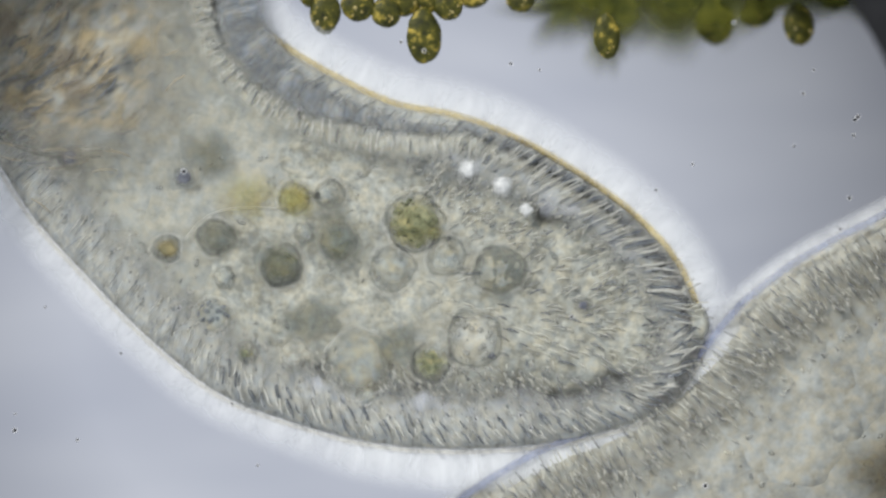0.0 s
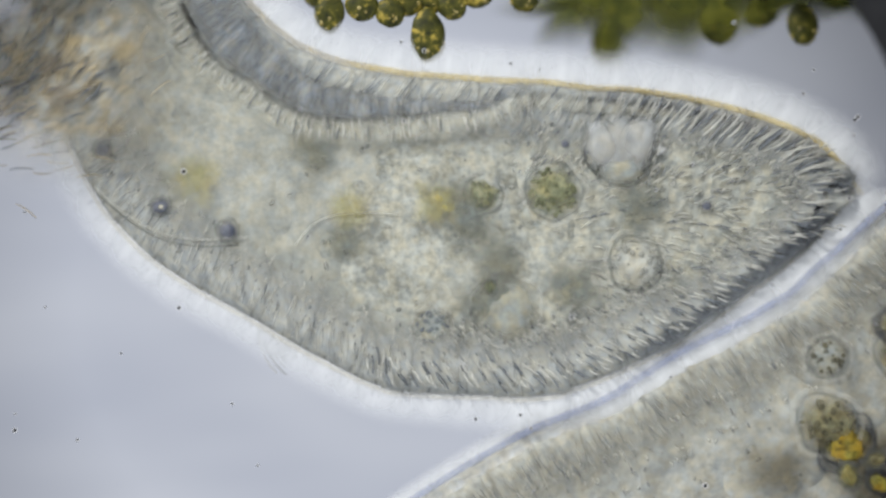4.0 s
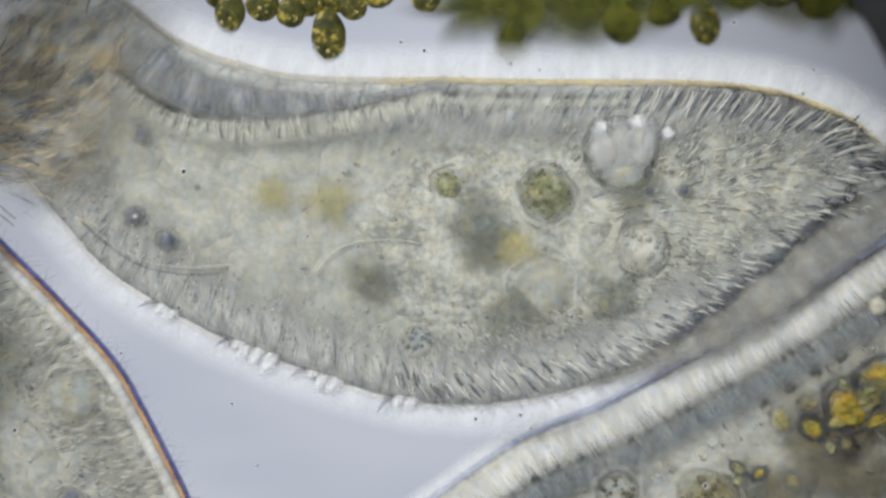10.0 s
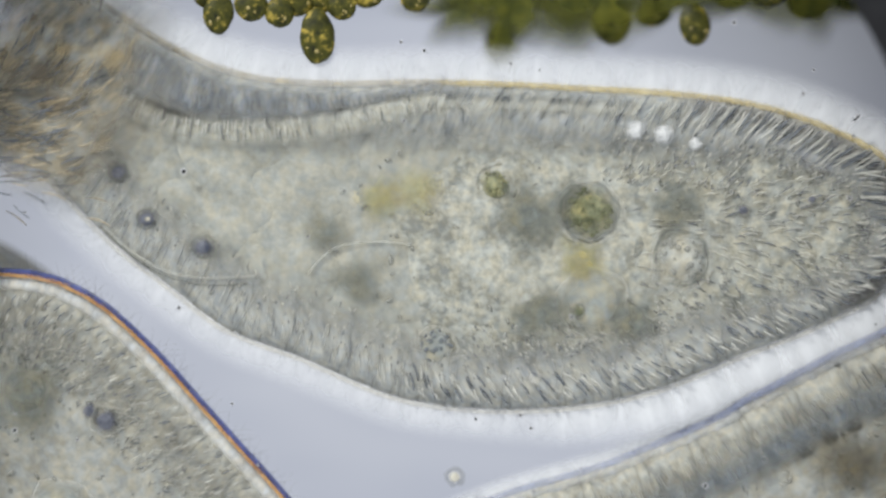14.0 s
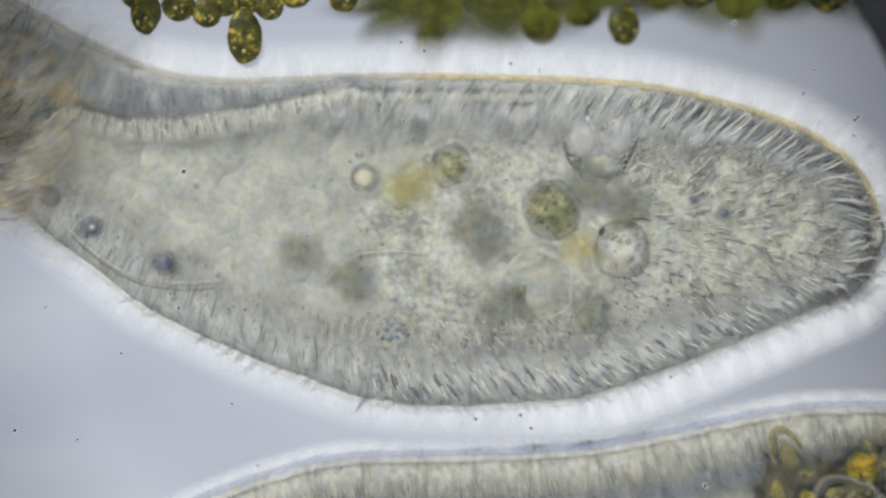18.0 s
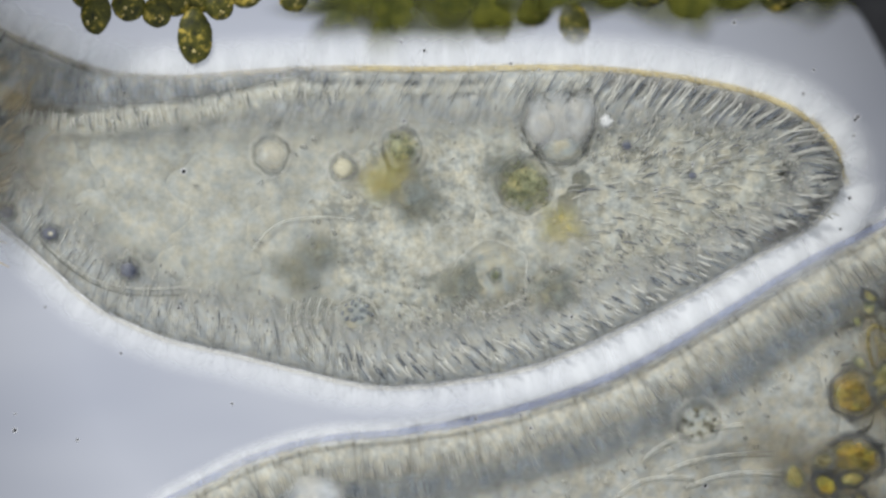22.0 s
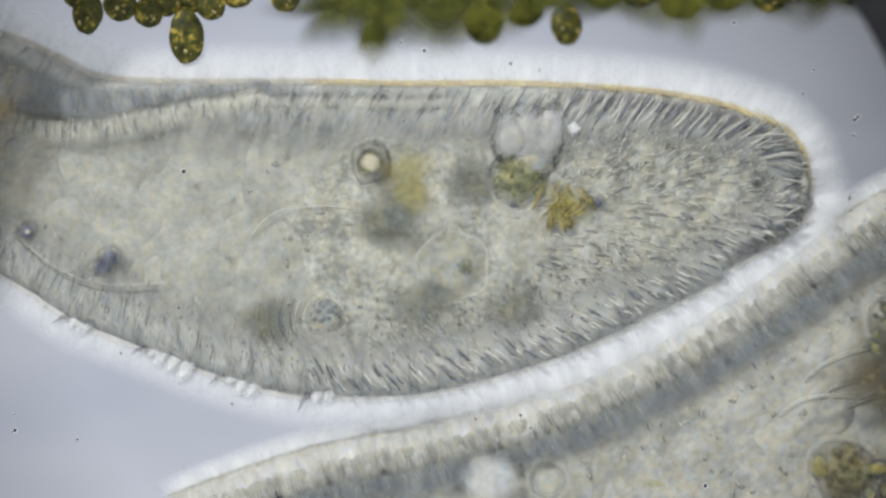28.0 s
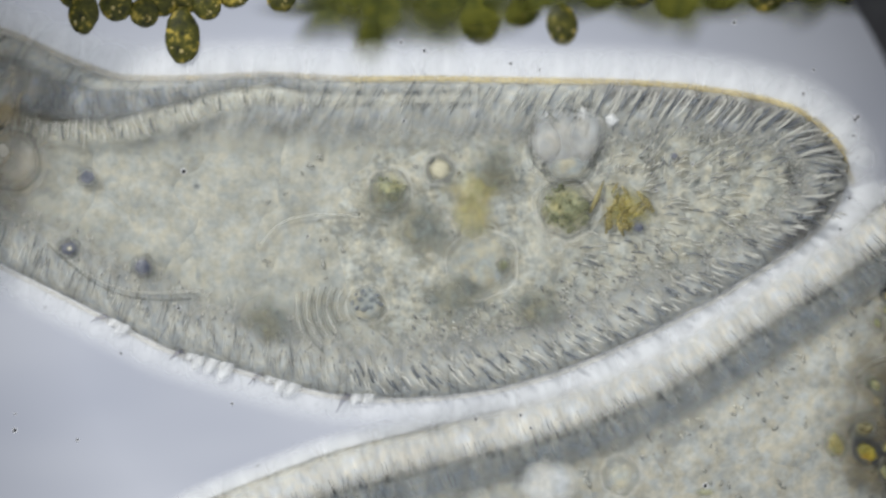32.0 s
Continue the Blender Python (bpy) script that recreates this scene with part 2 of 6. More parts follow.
def surface(name, dark, light, fine=90.0, coarse=9.0, bump=0.5, rough=0.5, fade="", vary=0.0, accent=None, opaque=1.0, stretch=(1, 1, 1), spec=0.3, low=0.36, high=0.64, island=False, blend=0.42, lean=0.0, tint=0.0, vein=(0.6, 1.4)):
    """A procedural living surface: two noises for colour, relief from both; fade thins it out towards its borders."""
    m, n, l = nodes_of(name)
    out, bsdf = n.new("ShaderNodeOutputMaterial"), n.new("ShaderNodeBsdfPrincipled")
    tex, mp = n.new("ShaderNodeTexCoord"), n.new("ShaderNodeMapping")
    info = n.new("ShaderNodeObjectInfo")
    shift = n.new("ShaderNodeVectorMath")
    shift.operation = "MULTIPLY_ADD"
    cx = n.new("ShaderNodeCombineXYZ")
    for i in range(3):
        l.new(info.outputs["Random"], cx.inputs[i])
    shift.inputs[1].default_value = (3.7, 5.1, 2.3)
    l.new(cx.outputs[0], shift.inputs[0])
    l.new(tex.outputs["Object"], shift.inputs[2])
    turn = n.new("ShaderNodeMapping")
    turn.inputs["Rotation"].default_value = (0, 0, lean)
    l.new(shift.outputs[0], turn.inputs[0])
    l.new(turn.outputs[0], mp.inputs[0])
    mp.inputs["Scale"].default_value = stretch
    n1, n2 = n.new("ShaderNodeTexNoise"), n.new("ShaderNodeTexNoise")
    for node, s, d in ((n1, fine, 4), (n2, coarse, 4)):
        node.inputs["Scale"].default_value, node.inputs["Detail"].default_value = s, d
        node.inputs["Roughness"].default_value = 0.6
        l.new(mp.outputs[0], node.inputs["Vector"])
    mix = n.new("ShaderNodeMix")
    mix.inputs["Factor"].default_value = blend
    l.new(n1.outputs["Fac"], mix.inputs["A"])
    l.new(n2.outputs["Fac"], mix.inputs["B"])
    stops = [(low, dark), (high, light)] if accent is None else [(low, dark), (high, light), (min(high + 0.1, 0.99), accent)]
    r = ramp(n, stops)
    if island:
        geo = n.new("ShaderNodeNewGeometry")
        l.new(geo.outputs["Random Per Island"], r.inputs[0])
    else:
        l.new(mix.outputs["Result"], r.inputs[0])
    colour = r.outputs[0]
    if tint:
        n3, mm, rr3 = n.new("ShaderNodeTexNoise"), n.new("ShaderNodeMix"), ramp(n, [(0.36, (1 - tint, 1 - 0.1 * tint, 1 + tint)), (0.64, (1 + 0.9 * tint, 1 + 0.2 * tint, 1 - 1.5 * tint))])
        n3.inputs["Scale"].default_value, n3.inputs["Detail"].default_value = fine * 0.7, 3
        l.new(shift.outputs[0], n3.inputs["Vector"])
        l.new(n3.outputs["Fac"], rr3.inputs[0])
        mm.data_type, mm.blend_type = "RGBA", "MULTIPLY"
        mm.inputs[0].default_value = 1.0
        l.new(colour, mm.inputs[6])
        l.new(rr3.outputs[0], mm.inputs[7])
        colour = mm.outputs[2]
    if vary:
        hsv, mr = n.new("ShaderNodeHueSaturation"), n.new("ShaderNodeMapRange")
        mr.inputs["To Min"].default_value, mr.inputs["To Max"].default_value = 1 - vary, 1 + vary
        l.new(info.outputs["Random"], mr.inputs[0])
        l.new(mr.outputs[0], hsv.inputs["Value"])
        l.new(colour, hsv.inputs["Color"])
        colour = hsv.outputs[0]
    l.new(colour, bsdf.inputs["Base Color"])
    bsdf.inputs["Roughness"].default_value = rough
    bsdf.inputs["Specular IOR Level"].default_value = spec
    if bump:
        b = n.new("ShaderNodeBump")
        b.inputs["Strength"].default_value, b.inputs["Distance"].default_value = bump, 0.006
        l.new(mix.outputs["Result"], b.inputs["Height"])
        l.new(b.outputs[0], bsdf.inputs["Normal"])
    last = bsdf.outputs[0]
    if fade or opaque < 1:
        clear, ms = n.new("ShaderNodeBsdfTransparent"), n.new("ShaderNodeMixShader")
        if fade:
            uv, sep = n.new("ShaderNodeUVMap"), n.new("ShaderNodeSeparateXYZ")
            l.new(uv.outputs[0], sep.inputs[0])
            mul = n.new("ShaderNodeMath")
            mul.operation = "MULTIPLY"
            for i, axis in enumerate("XY"):
                a = n.new("ShaderNodeMapRange")
                a.interpolation_type = "LINEAR" if fade == "sum" and axis == "X" else "SMOOTHSTEP"
                l.new(sep.outputs[axis], a.inputs[0])
                l.new(a.outputs[0], mul.inputs[i])
            top = n.new("ShaderNodeMath")
            if fade == "sum":
                veins = n.new("ShaderNodeMapRange")
                for i, v in ((1, 0.35), (2, 0.65), (3, vein[0]), (4, vein[1])):
                    veins.inputs[i].default_value = v
                l.new(mix.outputs["Result"], veins.inputs[0])
                thick = n.new("ShaderNodeMath")
                thick.operation = "MULTIPLY"
                l.new(mul.outputs[0], thick.inputs[0])
                l.new(veins.outputs[0], thick.inputs[1])
                mul = thick
                # layers that overlap by half add up to an even density
                left = n.new("ShaderNodeMath")
                left.operation, top.operation = "POWER", "SUBTRACT"
                left.inputs[0].default_value = 1 - opaque
                l.new(mul.outputs[0], left.inputs[1])
                top.inputs[0].default_value = 1.0
                l.new(left.outputs[0], top.inputs[1])
            else:
                top.operation = "MULTIPLY"
                l.new(mul.outputs[0], top.inputs[0])
                top.inputs[1].default_value = opaque
            if fade == "rough":
                rr, m2 = n.new("ShaderNodeMapRange"), n.new("ShaderNodeMath")
                rr.inputs["From Min"].default_value, rr.inputs["From Max"].default_value = 0.25, 0.7
                rr.inputs["To Min"].default_value = 0.35
                l.new(mix.outputs["Result"], rr.inputs[0])
                m2.operation = "MULTIPLY"
                l.new(top.outputs[0], m2.inputs[0])
                l.new(rr.outputs[0], m2.inputs[1])
                l.new(m2.outputs[0], ms.inputs[0])
            else:
                l.new(top.outputs[0], ms.inputs[0])
        else:
            ms.inputs[0].default_value = opaque
        l.new(clear.outputs[0], ms.inputs[1])
        l.new(last, ms.inputs[2])
        last = ms.outputs[0]
    l.new(last, out.inputs[0])
    return m


def lit_field(name):
    """The slide glows itself for the lamp below it: pale lavender, uneven, with faint soft streaks."""
    m, n, l = nodes_of(name)
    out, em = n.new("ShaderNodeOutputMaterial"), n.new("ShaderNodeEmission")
    tex, mp, n1 = n.new("ShaderNodeTexCoord"), n.new("ShaderNodeMapping"), n.new("ShaderNodeTexNoise")
    mp.inputs["Rotation"].default_value = (0, 0, radians(28))
    mp.inputs["Scale"].default_value = (1.0, 3.0, 1.0)
    n1.inputs["Scale"].default_value, n1.inputs["Detail"].default_value = 1.3, 2
    l.new(tex.outputs["Object"], mp.inputs[0])
    l.new(mp.outputs[0], n1.inputs["Vector"])
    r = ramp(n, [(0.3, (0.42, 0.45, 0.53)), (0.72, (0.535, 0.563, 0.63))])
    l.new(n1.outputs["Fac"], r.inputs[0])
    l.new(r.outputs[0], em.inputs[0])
    # lamp's fall-off painted into the glow: dimmer away from the middle
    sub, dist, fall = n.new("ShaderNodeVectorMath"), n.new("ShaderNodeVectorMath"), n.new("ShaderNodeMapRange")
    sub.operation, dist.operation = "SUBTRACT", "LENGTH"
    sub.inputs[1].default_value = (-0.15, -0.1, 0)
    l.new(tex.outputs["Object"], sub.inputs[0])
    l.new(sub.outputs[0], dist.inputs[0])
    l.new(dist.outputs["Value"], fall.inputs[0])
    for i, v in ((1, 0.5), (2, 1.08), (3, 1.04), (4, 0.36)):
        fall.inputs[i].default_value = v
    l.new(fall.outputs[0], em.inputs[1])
    l.new(em.outputs[0], out.inputs[0])
    return m


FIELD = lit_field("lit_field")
CYTO = surface("cytoplasm", (0.26, 0.262, 0.235), (0.60, 0.585, 0.505), fine=85, coarse=20, bump=0.34, rough=0.6, blend=0.52, tint=0.05, low=0.39, high=0.61)
CYTO_SKIN = surface("cytoplasm_skin", (0.26, 0.262, 0.235), (0.60, 0.585, 0.505), fine=85, coarse=20, bump=0.34, rough=0.6, blend=0.52, tint=0.05, low=0.39, high=0.61, fade="soft")
FLANK = surface("flank_plasm", (0.26, 0.25, 0.225), (0.44, 0.425, 0.385), fine=45, coarse=12, bump=0.3, rough=0.6, blend=0.7, fade="sum", opaque=0.86, tint=0.05)
CYTO_SMOOTH = surface("clear_cytoplasm", (0.32, 0.322, 0.29), (0.55, 0.54, 0.475), fine=75, coarse=14, bump=0.24, rough=0.6, blend=0.52, tint=0.045)
CYTO_BROWN = surface("brown_cytoplasm", (0.20, 0.188, 0.16), (0.59, 0.54, 0.45), fine=60, coarse=15, bump=0.4, rough=0.6, stretch=(1, 0.35, 1), lean=0.8, fade="soft", opaque=0.97, tint=0.1)
CYTO_TAN = surface("tan_cytoplasm", (0.322, 0.317, 0.288), (0.54, 0.528, 0.476), fine=75, coarse=15, bump=0.25, rough=0.6, blend=0.54, tint=0.06, low=0.39, high=0.61)
CORTEX = surface("cortex", (0.285, 0.296, 0.295), (0.64, 0.636, 0.588), fine=100, coarse=20, bump=0.35, rough=0.55, fade="soft", blend=0.42, tint=0.045, low=0.36, high=0.64, stretch=(1.0, 0.3, 1), lean=0.4)
CORTEX_LOW = surface("lower_cortex", (0.305, 0.311, 0.308), (0.66, 0.656, 0.608), fine=100, coarse=20, bump=0.35, rough=0.55, fade="soft", blend=0.42, tint=0.045, low=0.36, high=0.64, stretch=(1.0, 0.3, 1), lean=-0.55)
CORTEX_TAN = surface("tan_cortex", (0.28, 0.272, 0.245), (0.60, 0.585, 0.515), fine=100, coarse=20, bump=0.35, rough=0.55, fade="soft", blend=0.42, tint=0.045, low=0.36, high=0.64, stretch=(1.0, 0.4, 1), lean=-0.15)
PALE_BAND = surface("pale_pellicle", (0.62, 0.61, 0.595), (0.95, 0.935, 0.90), fine=90, coarse=16, bump=0.15, rough=0.45, fade="sum", stretch=(1.0, 0.22, 1), opaque=0.8, tint=0.05, vein=(0.7, 1.3))
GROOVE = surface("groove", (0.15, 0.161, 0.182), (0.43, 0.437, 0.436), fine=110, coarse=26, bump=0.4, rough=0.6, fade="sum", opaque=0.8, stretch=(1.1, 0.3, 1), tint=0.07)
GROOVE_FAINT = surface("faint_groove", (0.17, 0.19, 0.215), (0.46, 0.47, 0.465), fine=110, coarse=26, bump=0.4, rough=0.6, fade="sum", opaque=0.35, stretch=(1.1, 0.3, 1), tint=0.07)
RIDGE_MAT = surface("pale_ridge", (0.66, 0.63, 0.53), (1.0, 0.96, 0.82), fine=150, coarse=40, bump=0.4, rough=0.5, fade="sum", opaque=0.88, stretch=(1, 0.15, 1), tint=0.06)
RIDGE_FAINT = surface("faint_ridge", (0.42, 0.415, 0.37), (0.97, 0.93, 0.80), fine=150, coarse=40, bump=0.3, rough=0.5, fade="sum", opaque=0.3, stretch=(1, 0.15, 1), tint=0.06)
RIDGE_MID = surface("middling_ridge", (0.58, 0.56, 0.48), (0.97, 0.94, 0.82), fine=150, coarse=40, bump=0.3, rough=0.5, fade="sum", opaque=0.48, stretch=(1, 0.15, 1), tint=0.06)
# Optical brightness around the cells, painted as a fading white sheet.
HALO = surface("halo_light", (0.86, 0.87, 0.89), (0.95, 0.96, 0.98), fine=60, coarse=10, bump=0.0, rough=0.6, fade="sum", opaque=0.88, stretch=(1, 0.25, 1), spec=0.0, vein=(0.85, 1.15))
HALO_THIN = surface("thin_halo_light", (0.84, 0.85, 0.87), (0.95, 0.96, 0.98), fine=60, coarse=10, bump=0.0, rough=0.6, fade="sum", opaque=0.7, stretch=(1, 0.25, 1), spec=0.0, vein=(0.8, 1.2))
RIM = surface("amber_rim", (0.44, 0.33, 0.09), (0.90, 0.75, 0.38), fine=60, coarse=14, bump=0.1, rough=0.5, fade="sum", opaque=0.6)
RIM_DIM = surface("dim_amber_rim", (0.30, 0.25, 0.14), (0.66, 0.56, 0.36), fine=60, coarse=14, bump=0.1, rough=0.5, fade="sum", opaque=0.42)
RIM_PALE = surface("pale_rim", (0.6, 0.56, 0.46), (0.92, 0.88, 0.78), fine=60, coarse=8, bump=0.2, rough=0.5, fade="sum", opaque=0.4)
# Blue side of the optics' colour fringe, painted along the third ciliate.
RIM_BLUE = surface("violet_rim", (0.025, 0.035, 0.15), (0.10, 0.13, 0.40), fine=40, coarse=6, bump=0.1, rough=0.4, fade="sum", opaque=0.86, vein=(0.8, 1.2))
RIM_VIOLET = surface("soft_violet_rim", (0.17, 0.20, 0.36), (0.40, 0.45, 0.64), fine=40, coarse=6, bump=0.1, rough=0.4, fade="sum", opaque=0.5)
# Orange side of the same painted colour fringe.
RIM_ORANGE = surface("orange_rim", (0.62, 0.25, 0.05), (0.92, 0.55, 0.20), fine=40, coarse=6, bump=0.1, rough=0.4, fade="sum", opaque=0.62)
ROD_FIELD = surface("rod_field", (0.24, 0.255, 0.28), (0.80, 0.78, 0.69), fine=40, coarse=30, bump=0.1, rough=0.5, low=0.1, high=0.75, island=True, spec=0.1, opaque=0.48)
# Edge shading of the large ciliate, painted as a dark bluish band.
EDGE_SHADE = surface("dense_rind", (0.15, 0.178, 0.23), (0.345, 0.372, 0.425), fine=60, coarse=14, bump=0.2, rough=0.5, fade="sum", opaque=0.62, stretch=(1.2, 0.5, 1), tint=0.06)
DENSE_TIP = surface("brown_tip_rind", (0.17, 0.16, 0.165), (0.32, 0.30, 0.285), fine=50, coarse=14, bump=0.2, rough=0.5, fade="sum", opaque=0.42, stretch=(1.2, 0.6, 1))
ROD_PALE = surface("pale_rod", (0.66, 0.65, 0.595), (0.94, 0.925, 0.86), fine=60, coarse=20, bump=0.1, rough=0.5, vary=0.2, spec=0.1, opaque=0.48)
FAINT_PALE = surface("faint_pale_rod", (0.60, 0.585, 0.52), (0.86, 0.84, 0.75), fine=60, coarse=20, bump=0.1, rough=0.5, vary=0.2, spec=0.1, opaque=0.25)
ROD_TAN = surface("tan_rod", (0.50, 0.42, 0.28), (0.80, 0.68, 0.48), fine=60, coarse=20, bump=0.1, rough=0.5, vary=0.25, spec=0.1, opaque=0.4)
ROD_DARK = surface("dark_rod", (0.16, 0.18, 0.21), (0.30, 0.325, 0.36), fine=60, coarse=20, bump=0.1, rough=0.5, vary=0.25, spec=0.1, opaque=0.48)
FAINT_DARK = surface("faint_dark_rod", (0.13, 0.15, 0.18), (0.27, 0.295, 0.33), fine=60, coarse=20, bump=0.1, rough=0.5, vary=0.25, spec=0.1, opaque=0.25)
HAIR = surface("hair", (0.6, 0.61, 0.62), (0.82, 0.83, 0.84), fine=60, coarse=20, bump=0, rough=0.5, opaque=0.3)
HAIR_DARK = surface("dark_hair", (0.28, 0.29, 0.33), (0.42, 0.42, 0.47), fine=60, coarse=20, bump=0, rough=0.5, opaque=0.28)
GRAIN = surface("grain", (0.42, 0.425, 0.39), (0.56, 0.555, 0.50), fine=60, coarse=25, bump=0.2, rough=0.5, opaque=0.5)
GRAIN_DARK = surface("dark_grain", (0.26, 0.27, 0.265), (0.40, 0.405, 0.38), fine=60, coarse=25, bump=0.2, rough=0.5, opaque=0.22)
GRAIN_OLIVE = surface("olive_grain", (0.16, 0.175, 0.085), (0.36, 0.37, 0.22), fine=60, coarse=25, bump=0.2, rough=0.5, opaque=0.36)
WATERY = surface("watery_vacuole", (0.44, 0.445, 0.45), (0.84, 0.84, 0.83), fine=42, coarse=16, bump=0.4, rough=0.4, spec=0.2, fade="soft", opaque=0.82, tint=0.05)
PETAL = surface("vacuole_petal", (0.42, 0.415, 0.40), (0.70, 0.69, 0.66), fine=42, coarse=16, bump=0.4, rough=0.5, spec=0.1, fade="soft", opaque=0.72, tint=0.05)
BEAD = surface("bright_bead", (0.66, 0.67, 0.66), (0.93, 0.93, 0.93), fine=70, coarse=24, bump=0.2, rough=0.3, spec=0.4, fade="soft", opaque=0.85)
CIRRUS = surface("cirrus", (0.78, 0.79, 0.80), (0.97, 0.97, 0.97), fine=70, coarse=24, bump=0.2, rough=0.3, spec=0.4, fade="soft", opaque=0.68)
CIRRUS_DARK = surface("dark_cirrus", (0.12, 0.12, 0.20), (0.30, 0.29, 0.34), fine=50, coarse=16, bump=0.1, rough=0.5, opaque=0.32)
PALE_VAC = surface("pale_vacuole", (0.34, 0.34, 0.305), (0.64, 0.625, 0.54), fine=60, coarse=22, bump=0.5, rough=0.5, opaque=0.7, fade="soft", tint=0.1)
CREAM_VAC = surface("cream_vacuole", (0.44, 0.43, 0.385), (0.82, 0.80, 0.71), fine=55, coarse=26, bump=0.6, rough=0.5, opaque=0.75, fade="soft", tint=0.06)
GREEN_VAC = surface("green_food", (0.12, 0.135, 0.07), (0.54, 0.51, 0.27), fine=60, coarse=30, bump=0.7, rough=0.5, opaque=0.68, fade="soft", low=0.38, high=0.63, tint=0.08)
DARK_VAC = surface("dark_food", (0.13, 0.14, 0.12), (0.30, 0.30, 0.25), fine=50, coarse=18, bump=0.3, rough=0.5, fade="rough", opaque=0.85, tint=0.1)
CREAM = surface("cream_plasm", (0.48, 0.465, 0.40), (0.78, 0.765, 0.68), fine=80, coarse=24, bump=0.4, rough=0.5, fade="rough", opaque=0.62, tint=0.05)
YELLOW = surface("yellow_food", (0.30, 0.25, 0.06), (0.62, 0.54, 0.17), fine=50, coarse=20, bump=0.4, rough=0.5, fade="rough", opaque=0.55, tint=0.08)
GRAIN_BROWN = surface("brown_grain", (0.07, 0.065, 0.04), (0.28, 0.255, 0.16), fine=60, coarse=25, bump=0.2, rough=0.5, opaque=0.5)
OCHRE_SOLID = surface("ochre_shell", (0.17, 0.14, 0.045), (0.60, 0.51, 0.22), fine=50, coarse=24, bump=0.2, rough=0.4, opaque=0.55)
INK_SOLID = surface("dark_shell", (0.02, 0.025, 0.04), (0.10, 0.105, 0.11), fine=40, coarse=12, bump=0.1, rough=0.4, fade="soft", opaque=0.68)
CREAM_BEAD = surface("cream_droplet", (0.58, 0.54, 0.42), (0.86, 0.82, 0.68), fine=60, coarse=20, bump=0.2, rough=0.3, fade="soft", opaque=0.85)
DENSE_TAN = surface("dense_tan_rind", (0.15, 0.175, 0.205), (0.36, 0.385, 0.405), fine=90, coarse=16, bump=0.2, rough=0.5, fade="sum", opaque=0.62, stretch=(1, 0.2, 1), tint=0.07)
OCHRE = surface("ochre_food", (0.08, 0.06, 0.015), (0.60, 0.43, 0.06), fine=50, coarse=26, bump=0.4, rough=0.4, fade="soft", low=0.36, high=0.62, opaque=0.9, tint=0.2)
OLIVE_FOOD = surface("olive_food", (0.07, 0.065, 0.025), (0.42, 0.37, 0.15), fine=50, coarse=26, bump=0.4, rough=0.5, fade="soft", low=0.36, high=0.62, opaque=0.85, tint=0.15)
BROWN = surface("brown_food", (0.10, 0.085, 0.04), (0.42, 0.37, 0.20), fine=50, coarse=22, bump=0.5, rough=0.5, fade="soft", opaque=0.82, tint=0.1)
MEMBRANE = surface("membrane", (0.09, 0.10, 0.09), (0.28, 0.285, 0.26), fine=40, coarse=12, bump=0.1, rough=0.4, fade="soft", opaque=0.4)
MEMBRANE_PALE = surface("pale_membrane", (0.60, 0.58, 0.50), (0.84, 0.82, 0.74), fine=40, coarse=14, bump=0.1, rough=0.4, fade="soft", opaque=0.30)
BRIGHT_RIM = surface("refractive_rim", (0.60, 0.58, 0.50), (0.84, 0.82, 0.74), fine=30, coarse=10, bump=0.0, rough=0.4, fade="rough", opaque=0.34)
MEMBRANE_DARK = surface("dark_fibre", (0.15, 0.16, 0.14), (0.36, 0.36, 0.32), fine=60, coarse=14, bump=0.1, rough=0.4, opaque=0.32)
INK = surface("dark_granule", (0.05, 0.06, 0.10), (0.22, 0.23, 0.28), fine=60, coarse=20, bump=0.3, rough=0.4, opaque=0.85, fade="soft")
ALGA = surface("green_alga", (0.006, 0.010, 0.002), (0.08, 0.078, 0.008), fine=70, coarse=40, bump=0.4, rough=0.5, accent=(0.52, 0.39, 0.07), low=0.33, high=0.53)
ALGA_MASS = surface("algal_mass", (0.02, 0.022, 0.006), (0.11, 0.105, 0.02), fine=40, coarse=9, bump=0.6, rough=0.6)
ALGA_SOFT = surface("deep_algal_mass", (0.04, 0.05, 0.006), (0.14, 0.14, 0.014), fine=30, coarse=10, bump=0.2, rough=0.8, fade="soft", opaque=0.97)
GOLD = surface("gold_oil", (0.28, 0.21, 0.05), (0.60, 0.50, 0.22), fine=60, coarse=20, bump=0.2, rough=0.25)
BLACK = surface("black_metal", (0.008, 0.008, 0.01), (0.02, 0.02, 0.022), fine=20, coarse=4, bump=0.1, rough=0.6)
DUST = surface("dust", (0.006, 0.006, 0.008), (0.03, 0.03, 0.035), fine=90, coarse=20, bump=0.3, rough=0.8)
DUST_PALE = surface("pale_dust", (0.7, 0.7, 0.72), (0.85, 0.85, 0.87), fine=90, coarse=20, bump=0.1, rough=0.5)


# ---- shapes ----
def part(name, mesh, material, parent=None, label="", m=None):
    ob = new(name, mesh)
    if not mesh.materials:
        mesh.materials.append(material)
    ob.parent = parent
    if name in ("granular_layer", "ciliary_fringe", "granular_filling", "trichocyst_field"):
        tagged(ob, kind="stuff")
    if m is not None:
        ob.matrix_basis = m
    return tagged(ob, label)


def thing(name, label, category, group=""):
    return tagged(new(name), label, category, group)


def mesh_of(name, verts, faces, uvs=None, smooth=True):
    me = bpy.data.meshes.new(name)
    me.from_pydata([tuple(v) for v in verts], [], faces)
    if uvs is not None:
        layer = me.uv_layers.new(name="UVMap")
        for loop in me.loops:
            layer.data[loop.index].uv = uvs[loop.vertex_index]
    if smooth:
        me.shade_smooth()
    return me


